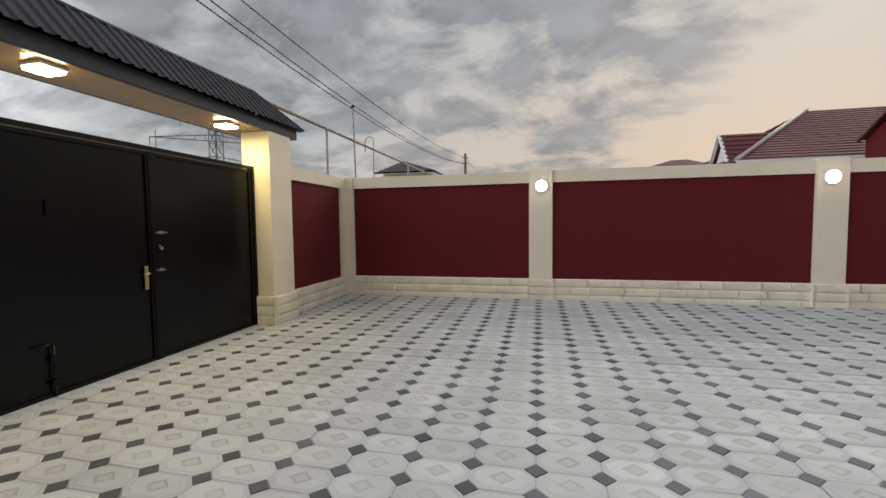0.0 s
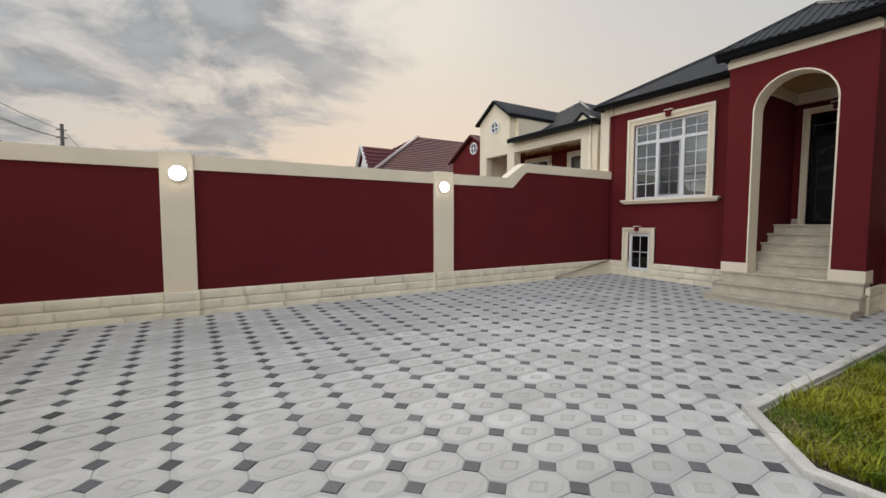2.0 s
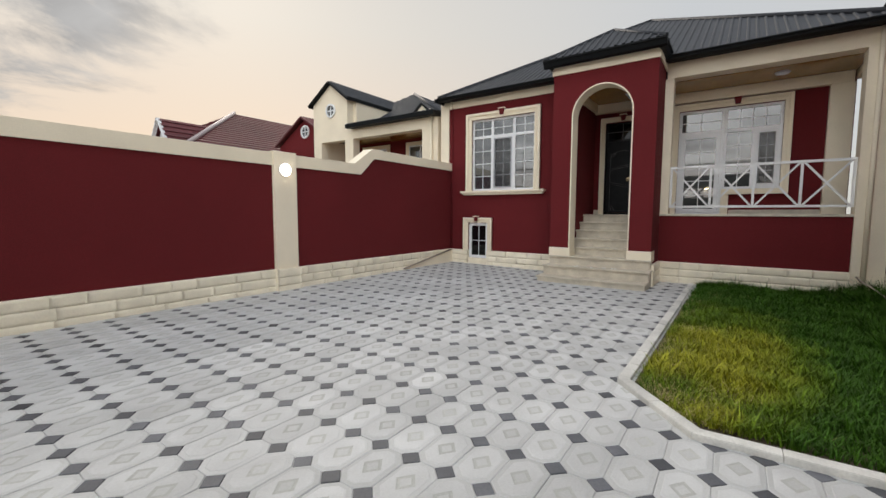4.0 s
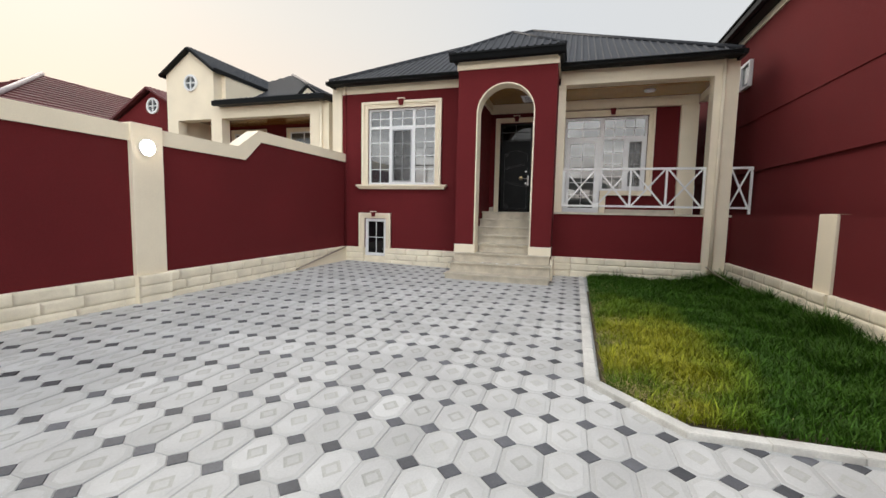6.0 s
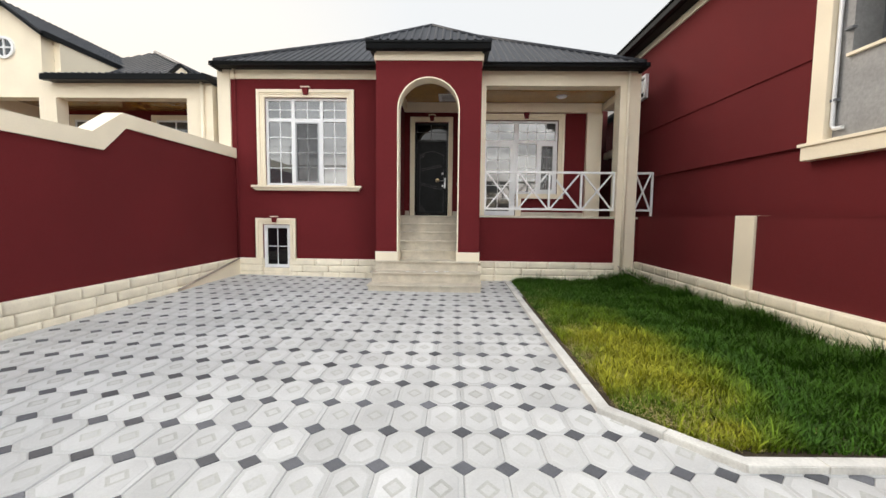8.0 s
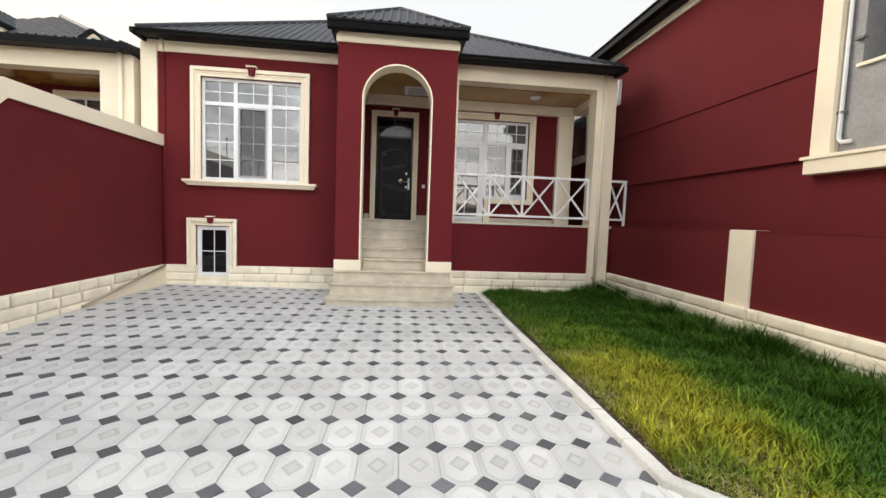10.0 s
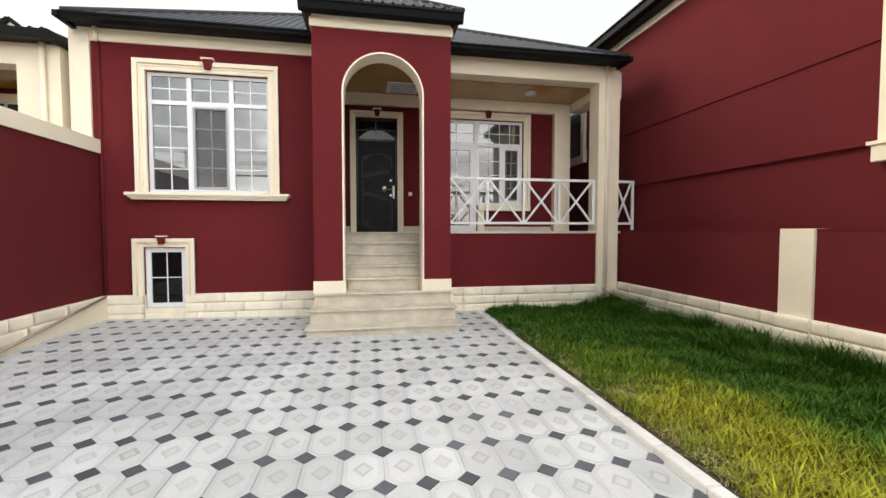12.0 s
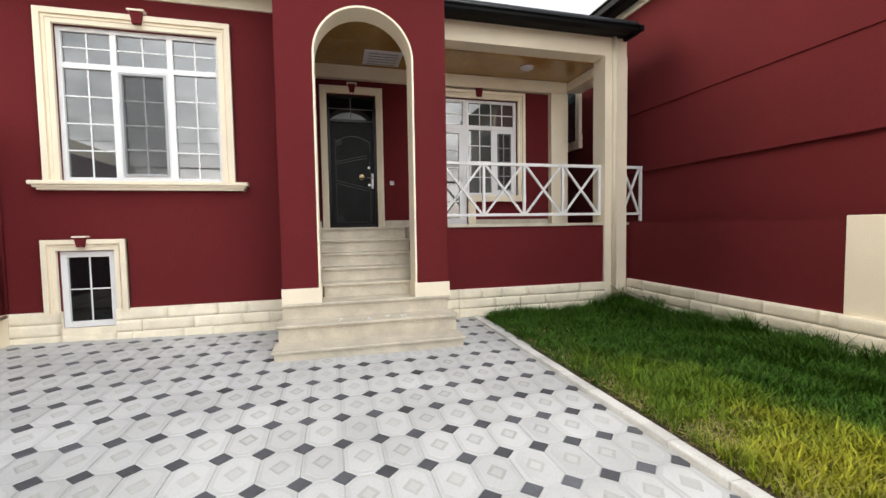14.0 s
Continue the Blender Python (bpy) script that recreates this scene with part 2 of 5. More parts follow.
SCREEN = bpy.data.materials.new("insect_screen_mesh")
SCREEN.use_nodes = True
sp = SCREEN.node_tree.nodes["Principled BSDF"]
sp.inputs["Base Color"].default_value = (0.07, 0.07, 0.075, 1)
sp.inputs["Roughness"].default_value = 0.9
sp.inputs["Alpha"].default_value = 0.28
GLASS = bpy.data.materials.new("window_glass")
GLASS.use_nodes = True
gp = GLASS.node_tree.nodes["Principled BSDF"]
gp.inputs["Base Color"].default_value = (0.035, 0.045, 0.05, 1)
gp.inputs["Roughness"].default_value = 0.03
gp.inputs["Specular IOR Level"].default_value = 1.0
gp.inputs["Coat Weight"].default_value = 0.7
gp.inputs["Coat Roughness"].default_value = 0.02
gp.inputs["Coat IOR"].default_value = 2.3


DARKGLASS = GLASS.copy()
DARKGLASS.name = "dim_window_glass"
dg = DARKGLASS.node_tree.nodes["Principled BSDF"]
dg.inputs["Coat Weight"].default_value = 0.03
CURTAINGLASS = GLASS.copy()
CURTAINGLASS.name = "curtained_window_glass"
cg = CURTAINGLASS.node_tree.nodes["Principled BSDF"]
cg.inputs["Coat Weight"].default_value = 0.30
cg.inputs["Base Color"].default_value = (0.055, 0.06, 0.058, 1)
dg.inputs["Base Color"].default_value = (0.006, 0.006, 0.007, 1)
dg.inputs["Specular IOR Level"].default_value = 0.25


def grass_material():
    m = bpy.data.materials.new("grass_blades")
    m.use_nodes = True
    t = m.node_tree
    p = t.nodes["Principled BSDF"]
    p.inputs["Roughness"].default_value = 0.6
    p.inputs["Specular IOR Level"].default_value = 0.25
    geo = t.nodes.new("ShaderNodeNewGeometry")
    n = t.nodes.new("ShaderNodeTexNoise")
    n.inputs["Scale"].default_value = 1.5
    n.inputs["Detail"].default_value = 4
    t.links.new(geo.outputs["Position"], n.inputs["Vector"])
    # a drier, yellow strip along the kerb
    d = t.nodes.new("ShaderNodeVectorMath")
    d.operation = "MULTIPLY_ADD"
    d.inputs[1].default_value = (0.33, 1.10, 0.0)
    d.inputs[2].default_value = (-0.33 * 6.3, -1.10 * 1.65, 0)
    t.links.new(geo.outputs["Position"], d.inputs[0])
    ln = t.nodes.new("ShaderNodeVectorMath")
    ln.operation = "LENGTH"
    t.links.new(d.outputs[0], ln.inputs[0])
    add = t.nodes.new("ShaderNodeMath")
    add.operation = "MULTIPLY_ADD"
    t.links.new(n.outputs["Fac"], add.inputs[0])
    add.inputs[1].default_value = -1.2
    add.inputs[2].default_value = 0.6
    s2 = t.nodes.new("ShaderNodeMath")
    s2.operation = "ADD"
    t.links.new(ln.outputs["Value"], s2.inputs[0])
    t.links.new(add.outputs[0], s2.inputs[1])
    r = t.nodes.new("ShaderNodeValToRGB")
    e = r.color_ramp.elements
    e[0].position, e[0].color = 0.30, (0.29, 0.29, 0.020, 1)
    e[1].position, e[1].color = 1.0, (0.036, 0.100, 0.005, 1)
    q = e.new(0.62)
    q.color = (0.115, 0.180, 0.009, 1)
    t.links.new(s2.outputs[0], r.inputs["Fac"])
    v = t.nodes.new("ShaderNodeMapRange")
    v.inputs["To Min"].default_value, v.inputs["To Max"].default_value = 0.5, 1.55
    t.links.new(geo.outputs["Random Per Island"], v.inputs["Value"])
    sc = t.nodes.new("ShaderNodeVectorMath")
    sc.operation = "SCALE"
    t.links.new(r.outputs["Color"], sc.inputs[0])
    t.links.new(v.outputs["Result"], sc.inputs["Scale"])
    t.links.new(sc.outputs["Vector"], p.inputs["Base Color"])
    return m


GRASS = grass_material()


# ---- building helpers ----
def part(name, bm, mats, parent=None, label="", kind=""):
    me = bpy.data.meshes.new(name)
    bm.normal_update()
    bm.to_mesh(me)
    bm.free()
    for m in mats if isinstance(mats, (list, tuple)) else [mats]:
        me.materials.append(m)
    ob = new(name, me)
    if parent is not None:
        ob.parent = parent
        ob.matrix_parent_inverse = parent.matrix_basis.inverted()
    return tagged(ob, label, kind=kind)


def thing(name, at, label, category, group="", kind=""):
    ob = new(name)
    ob.location = at
    ob.empty_display_size = 0.2
    return tagged(ob, label, category, group, kind)


def box(bm, a, b, bevel=0.0, mat=0):
    """A box from corner a to corner b, with bevelled edges if asked."""
    lo = [min(p, q) for p, q in zip(a, b)]
    hi = [max(p, q) for p, q in zip(a, b)]
    g = bmesh.ops.create_cube(bm, size=1.0)
    vs = g["verts"]
    for v in vs:
        v.co = Vector([lo[i] + (v.co[i] + 0.5) * (hi[i] - lo[i]) for i in range(3)])
    fs = list({f for v in vs for f in v.link_faces})
    if bevel:
        r = bmesh.ops.bevel(bm, geom=list({e for f in fs for e in f.edges}), offset=bevel, segments=2, affect="EDGES", profile=0.6)
        fs = list(set(r["faces"]) | {f for v in r["verts"] for f in v.link_faces})
    for f in fs:
        f.material_index = mat
    return fs


def boxpart(name, a, b, mat, parent=None, bevel=0.0, label="", kind=""):
    bm = bmesh.new()
    box(bm, a, b, bevel)
    return part(name, bm, mat, parent, label, kind)


def rod(bm, a, b, r, n=10, r2=None):
    """A round bar from a to b, tapering to r2."""
    a, b = Vector(a), Vector(b)
    r2 = r if r2 is None else r2
    q = (b - a).to_track_quat("Z", "Y")
    ra = [bm.verts.new(a + q @ Vector((r * math.cos(2 * math.pi * i / n), r * math.sin(2 * math.pi * i / n), 0))) for i in range(n)]
    rb = [bm.verts.new(b + q @ Vector((r2 * math.cos(2 * math.pi * i / n), r2 * math.sin(2 * math.pi * i / n), 0))) for i in range(n)]
    for i in range(n):
        f = bm.faces.new((ra[i], ra[(i + 1) % n], rb[(i + 1) % n], rb[i]))
        f.smooth = n > 6
    bm.faces.new(ra[::-1])
    bm.faces.new(rb)


def bar(bm, a, b, w, d, up=(0, 0, 1)):
    """A rectangular bar from a to b."""
    a, b = Vector(a), Vector(b)
    z = (b - a).normalized()
    x = z.cross(Vector(up))
    x = x.normalized() if x.length > 1e-4 else Vector((1, 0, 0))
    y = z.cross(x)
    vs = [bm.verts.new(p + x * (sx * w / 2) + y * (sy * d / 2)) for p in (a, b) for sx, sy in ((-1, -1), (1, -1), (1, 1), (-1, 1))]
    for f in ((3, 2, 1, 0), (4, 5, 6, 7), (0, 1, 5, 4), (1, 2, 6, 5), (2, 3, 7, 6), (3, 0, 4, 7)):
        bm.faces.new([vs[i] for i in f])


def tube(name, points, r, mat, parent=None, n=8, label="", kind=""):
    bm = bmesh.new()
    pts = [Vector(p) for p in points]
    rings = []
    for i, p in enumerate(pts):
        d = (pts[min(i + 1, len(pts) - 1)] - pts[max(i - 1, 0)]).normalized()
        q = d.to_track_quat("Z", "Y")
        rings.append([bm.verts.new(p + q @ Vector((r * math.cos(2 * math.pi * k / n), r * math.sin(2 * math.pi * k / n), 0))) for k in range(n)])
    for a, b in zip(rings, rings[1:]):
        for k in range(n):
            f = bm.faces.new((a[k], a[(k + 1) % n], b[(k + 1) % n], b[k]))
            f.smooth = True
    bm.faces.new(rings[0][::-1])
    bm.faces.new(rings[-1])
    return part(name, bm, mat, parent, label, kind)


def prism(bm, outline, axis, lo, hi, mat=0):
    """An outline of (u, v) pushed along an axis from lo to hi. Axis x: (y, z); y: (x, z); z: (x, y)."""
    def at(u, v, w):
        return {"x": (w, u, v), "y": (u, w, v), "z": (u, v, w)}[axis]
    a = [bm.verts.new(at(u, v, lo)) for u, v in outline]
    b = [bm.verts.new(at(u, v, hi)) for u, v in outline]
    n = len(a)
    fs = [bm.faces.new(a[::-1]), bm.faces.new(b)]
    for i in range(n):
        fs.append(bm.faces.new((a[i], a[(i + 1) % n], b[(i + 1) % n], b[i])))
    for f in fs:
        f.material_index = mat
    bmesh.ops.recalc_face_normals(bm, faces=fs)
    return fs


def wall_x(bm, x0, x1, y0, y1, z0, z1, holes=()):
    """A wall across x with rectangular holes (ya, yb, za, zb), as one connected solid."""
    ys = sorted({y0, y1, *[h[0] for h in holes], *[h[1] for h in holes]})
    zs = sorted({z0, z1, *[h[2] for h in holes], *[h[3] for h in holes]})
    made = {}

    def v(x, i, j):
        if (x, i, j) not in made:
            made[x, i, j] = bm.verts.new((x, ys[i], zs[j]))
        return made[x, i, j]

    def solid(i, j):
        if not (0 <= i < len(ys) - 1 and 0 <= j < len(zs) - 1):
            return False
        cy, cz = (ys[i] + ys[i + 1]) / 2, (zs[j] + zs[j + 1]) / 2
        return not any(h[0] < cy < h[1] and h[2] < cz < h[3] for h in holes)

    for i in range(len(ys) - 1):
        for j in range(len(zs) - 1):
            if not solid(i, j):
                continue
            bm.faces.new((v(x0, i, j), v(x0, i, j + 1), v(x0, i + 1, j + 1), v(x0, i + 1, j)))
            bm.faces.new((v(x1, i, j), v(x1, i + 1, j), v(x1, i + 1, j + 1), v(x1, i, j + 1)))
            for di, dj, p, q in ((-1, 0, (i, j), (i, j + 1)), (1, 0, (i + 1, j), (i + 1, j + 1)), (0, -1, (i, j), (i + 1, j)), (0, 1, (i, j + 1), (i + 1, j + 1))):
                if not solid(i + di, j + dj):
                    bm.faces.new((v(x0, *p), v(x0, *q), v(x1, *q), v(x1, *p)))
    bmesh.ops.recalc_face_normals(bm, faces=bm.faces[:])


# ---- the plan, in metres ----
NY = 8.28          # inner face of the north wall
WX = -2.85         # inner face of the west wall
FX = 11.45         # front of the house
PX = 10.52         # front of the porch tower
PY0, PY1 = 2.87, 4.96
SY = -0.68         # face of the low south wall
SU = -1.05         # face of the neighbour's tall wall
LAND = 1.465       # landing
WALLTOP = 2.53

# ---- ground and setting ----
bm = bmesh.new()
box(bm, (-600, -600, -0.40), (600, 600, -0.12))
part("ground", bm, GROUNDM, label="dusty bare ground outside the yard", kind="structure")


def fall(x, y):
    """The paving rises a little towards the north wall and the house."""
    return 0.065 * min(1.0, max(0.0, (y - 4.3) / 3.8)) + 0.018 * min(1.0, max(0.0, (x - 8.0) / 2.5))


bm = bmesh.new()
grid = [[bm.verts.new((-3.4 + 15.1 * i / 48, -1.0 + 9.4 * j / 30, -0.008 + fall(-3.4 + 15.1 * i / 48, -1.0 + 9.4 * j / 30))) for j in range(31)] for i in range(49)]
for i in range(48):
    for j in range(30):
        bm.faces.new((grid[i][j], grid[i + 1][j], grid[i + 1][j + 1], grid[i][j + 1]))
part("paving_bed", bm, MORTAR, label="grey sand bed and joints under the pavers", kind="structure")

PLINTH_TOP = 0.46


def north_wall():
    w = thing("wall_north", (4, NY, 0), "maroon textured plaster yard wall with cream posts and coping", "", kind="structure")
    bm = bmesh.new()
    box(bm, (WX - 0.25, NY, -0.1), (8.0, NY + 0.22, 2.31))
    prism(bm, [(8.0, -0.1), (11.4, -0.1), (11.4, 2.69), (8.29, 2.69), (7.87, 2.312), (7.87, 2.31), (8.0, 2.31)], "y", NY, NY + 0.22)
    part("red_panel", bm, RED, w)
    bm = bmesh.new()
    t = 0.035
    prism(bm, [(WX - 0.25, 2.31), (7.84, 2.31), (8.26, 2.69), (11.44, 2.69), (11.44, 2.90), (8.20, 2.90), (7.66, 2.53), (WX - 0.25, 2.53)], "y", NY - t, NY + 0.25)
    part("coping", bm, CREAM, w, "cream coping that steps up by the house")
    for a, b in ((WX - 0.02, -2.63), (1.02, 1.46), (5.72, 6.18)):
        bm = bmesh.new()
        box(bm, (a, NY - 0.07, 0.456), (b, NY + 0.27, 2.56), 0.012)
        part("post", bm, CREAM, w, "cream rendered post")
        boxpart("post_foot", (a - 0.0198, NY - 0.0695, -0.1), (b + 0.0198, NY + 0.1, 0.4595), STONE, w)
    return w


WALL_N = north_wall()


def west_wall():
    w = thing("wall_west", (WX, 7, 0), "maroon plaster wall beside the gate, cream coping", "", kind="structure")
    boxpart("red_panel", (WX - 0.22, 6.1, -0.1), (WX, NY - 0.001, 2.31), RED, w)
    boxpart("coping", (WX - 0.25, 6.17, 2.31), (WX + 0.035, NY - 0.04, 2.53), CREAM, w)
    boxpart("post", (WX - 0.1, 8.0, 0.4), (WX + 0.05, NY - 0.072, 2.31), CREAM, w)
    boxpart("red_panel", (WX - 0.22, -1.1, -0.1), (WX, 0.75, 2.31), RED, w)
    boxpart("coping", (WX - 0.25, -1.1, 2.31), (WX + 0.035, 0.73, 2.53), CREAM, w)
    return w


WALL_W = west_wall()


def pier(y0, y1):
    p = thing("gate_pier", (-2.95, y0, 0), "square cream gate pier on a rough cream stone foot", "gate pier", "piers of the gate")
    boxpart("shaft", (-3.25, y0, 0.456), (-2.76, y1, 2.975), CREAM, p, 0.012)
    boxpart("foot", (-3.25, y0 - 0.018, -0.05), (-2.759, y1 + 0.018, 0.455), STONE, p)
    return p


PIER_N = pier(5.62, 6.17)
PIER_S = pier(0.74, 1.28)

# ---- south side ----
SOUTH = thing("wall_south", (5, SY, 0), "low maroon plaster yard wall against the neighbour's house", "", kind="structure")
boxpart("red_panel", (WX - 0.2, SY - 0.36, -0.1), (11.45, SY, 1.49), RED, SOUTH)
boxpart("ledge", (5.5, SY - 0.36, 1.49), (11.45, SY + 0.006, 1.505), RED, SOUTH, label="thin maroon ledge")
boxpart("post", (7.80, SY - 0.2, -0.05), (8.19, SY + 0.035, 1.508), CREAM, SOUTH, 0.01, "short cream post")

NB = thing("neighbour_house", (8, -3, 0), "tall maroon plaster house wall with a deep cream-framed opening", "house")
for a, b in (((7.46, SU - 1.2, 0.0), (16.0, SU - 0.03, 2.395)), ((7.46, SU - 1.2, 2.395), (16.0, SU, 3.445)), ((7.46, SU - 1.2, 3.445), (16.0, SU + 0.02, 5.27)),
             ((4.6, SU - 1.2, -0.1), (7.459, SU - 0.03, 2.2))):
    boxpart("wall", a, b, RED, NB)
boxpart("bead", (7.50, SU - 0.02, 2.380), (15.9, SU + 0.030, 2.410), RED, NB, 0.006, "thin maroon bead along the wall")
boxpart("band", (4.6, SU - 1.2, 5.27), (16.0, SU + 0.05, 5.40), CREAM, NB, label="cream band below the eave")
bm = bmesh.new()
box(bm, (7.27, SU - 0.2, 2.40), (7.50, SU + 0.05, 5.27), 0.01)
part("pilaster", bm, CREAM, NB, "cream pilaster")
bm = bmesh.new()
box(bm, (4.6, SU - 0.2, 2.19), (7.52, SU + 0.10, 2.385), 0.01)
box(bm, (4.6, SU - 0.2, 2.36), (7.55, SU + 0.125, 2.40), 0.006)
part("sill", bm, CREAM, NB, "wide cream sill with a thin lip")
for a, b in (((4.6, SU - 1.2, 2.2), (5.8, SU - 0.06, 5.27)), ((5.801, SU - 1.2, 2.2), (7.099, SU - 0.06, 3.36)),
             ((7.10, SU - 1.2, 2.2), (7.459, SU - 0.06, 5.27)), ((5.801, SU - 1.2, 4.75), (7.099, SU - 0.06, 5.27))):
    boxpart("concrete_wall", a, b, CONCRETE, NB, label="bare grey concrete in the recess")
bm = bmesh.new()
box(bm, (5.8, SU - 0.41, 3.365), (5.86, SU - 0.38, 4.75))
for xa, xb in ((7.04, 7.10), (6.42, 6.47)):
    box(bm, (xa, SU - 0.41, 3.365), (xb, SU - 0.38, 4.75))
part("window_frame", bm, STEEL, NB, "grey window frame")
boxpart("pane", (5.8, SU - 0.44, 3.36), (7.10, SU - 0.415, 4.75), GLASS, NB, label="dark window pane")
boxpart("window_sill", (5.75, SU - 0.12, 3.325), (7.13, SU - 0.02, 3.36), CREAM, NB)
tube("drain_pipe", [(7.10, SU - 0.02, 2.53), (7.20, SU - 0.02, 2.53), (7.235, SU - 0.02, 2.575), (7.235, SU - 0.02, 5.26)], 0.024, WHITE, NB, label="white plastic waste pipe")
boxpart("pipe_clip", (7.06, SU - 0.06, 3.62), (7.16, SU - 0.0, 3.645), STEEL, NB)
boxpart("pipe_clip", (7.195, SU - 0.06, 2.85), (7.275, SU - 0.0, 2.88), STEEL, NB)
bm = bmesh.new()
box(bm, (4.6, SU - 1.0, 5.40), (16.0, SU + 0.26, 5.44))
box(bm, (4.6, SU + 0.26, 5.42), (16.0, SU + 0.36, 5.55), 0.015)
box(bm, (4.6, SU + 0.16, 5.55), (16.0, SU + 0.39, 5.585), 0.01)
part("gutter", bm, GUTTER, NB, "black gutter and soffit")
bm = bmesh.new()
prism(bm, [(SU + 0.30, 5.60), (SU - 5.0, 8.2), (SU - 10.0, 5.60)], "x", 4.4, 16.2)
part("roof", bm, ROOF, NB)
bm = bmesh.new()
box(bm, (4.6, SU - 9, -0.1), (16.0, SU - 1.2, 5.40))
part("block", bm, RED, NB)
bm = bmesh.new()
box(bm, (12.0, SU + 0.02, 4.22), (12.06, SU + 0.09, 4.76))
box(bm, (12.46, SU + 0.02, 4.22), (12.52, SU + 0.09, 4.76))
box(bm, (12.06, SU + 0.02, 4.22), (12.46, SU + 0.09, 4.28))
box(bm, (12.06, SU + 0.02, 4.70), (12.46, SU + 0.09, 4.76))
part("vent_frame", bm, WHITE, NB, "small white ventilation window frame")
boxpart("vent_pane", (12.06, SU + 0.03, 4.28), (12.46, SU + 0.05, 4.70), GLASS, NB)


# ---- windows ----
def frame_bars(bm, x, y0, y1, z0, z1, w, d):
    box(bm, (x, y0, z0), (x + d, y0 + w, z1), 0.004)
    box(bm, (x, y1 - w, z0), (x + d, y1, z1), 0.004)
    box(bm, (x, y0 + w, z0), (x + d, y1 - w, z0 + w), 0.004)
    box(bm, (x, y0 + w, z1 - w), (x + d, y1 - w, z1), 0.004)


def light_of_window(parent, x, y0, y1, z0, z1, cols, rows, sash=0.0, kind="pane", glass=None):
    """One light: glass with thin white glazing bars just before it, and a sash if it opens."""
    if sash:
        bm = bmesh.new()
        frame_bars(bm, x - 0.012, y0, y1, z0, z1, sash, 0.05)
        part("sash", bm, WHITE, parent)
        y0, y1, z0, z1 = y0 + sash, y1 - sash, z0 + sash, z1 - sash
    pane = boxpart(kind, (x + 0.018, y0, z0), (x + 0.030, y1, z1), glass or GLASS, parent)
    bm = bmesh.new()
    for i in range(1, cols):
        y = y0 + (y1 - y0) * i / cols
        box(bm, (x + 0.008, y - 0.008, z0), (x + 0.0165, y + 0.008, z1))
    for j in range(1, rows):
        z = z0 + (z1 - z0) * j / rows
        box(bm, (x + 0.009, y0, z - 0.008), (x + 0.0155, y1, z + 0.008))
    if cols > 1 or rows > 1:
        part("glazing_bar", bm, WHITE, parent)
    else:
        bm.free()
    return pane


def surround(parent, x, y0, y1, z0, z1, w, open_foot=False):
    """A moulded cream surround with a flat outer and a stepped inner band, mitred by butting."""
    bm = bmesh.new()
    for k, (a, b, d) in enumerate(((0, w, 0.05), (0, w * 0.42, 0.085), (w * 0.55, w * 0.66, 0.065))):
        zb = z0
        box(bm, (x - d, y0 + a, zb), (x - 0.001, y0 + b, z1 - a), 0.006)
        box(bm, (x - d, y1 - b, zb), (x - 0.001, y1 - a, z1 - a), 0.006)
        box(bm, (x - d, y0 + b, z1 - b), (x - 0.001, y1 - b, z1 - a), 0.006)
    part("surround", bm, CREAM, parent, "moulded cream surround")


def keystone(parent, x, y, z, s=1.0):
    bm = bmesh.new()
    prism(bm, [(y - 0.045 * s, z - 0.075 * s), (y + 0.045 * s, z - 0.075 * s), (y + 0.07 * s, z + 0.075 * s), (y - 0.07 * s, z + 0.075 * s)], "x", x - 0.135, x - 0.086)
    part("keystone", bm, RED, parent, "maroon keystone")
    bm = bmesh.new()
    box(bm, (x - 0.15, y - 0.095 * s, z + 0.075 * s), (x - 0.05, y + 0.095 * s, z + 0.10 * s), 0.006)
    part("keystone_cap", bm, CREAM, parent)


HOUSE = thing("house", (FX, 3.9, 0), "single-storey maroon house with cream trim and charcoal metal roof", "house")

# front wall with its two holes
WIN = (5.76, 7.61, 2.10, 4.02)
BAS = (7.085, 7.69, 0.24, 1.215)
bm = bmesh.new()
wall_x(bm, FX, FX + 0.30, PY1 - 0.05, 8.36, 0.0, 4.42, [WIN, BAS])
part("wall", bm, RED, HOUSE, "maroon front wall")
boxpart("band", (FX - 0.03, PY1 + 0.002, 4.42), (FX + 0.28, 8.36, 4.65), CREAM, HOUSE, 0.006, "cream band under the eave")
boxpart("corner_strip", (FX - 0.04, 8.362, 2.4), (FX + 0.30, 8.64, 4.65), CREAM, HOUSE, 0.006, "cream corner strip")
boxpart("side_wall", (FX + 0.002, 8.36, 0.0), (20.6, 8.62, 4.60), RED, HOUSE)
boxpart("back_wall", (20.3, -0.3, 0.0), (20.6, 8.36, 4.60), RED, HOUSE)
boxpart("floor_slab", (FX + 0.31, PY1, 1.25), (20.3, 8.36, 1.46), CONCRETE, HOUSE)


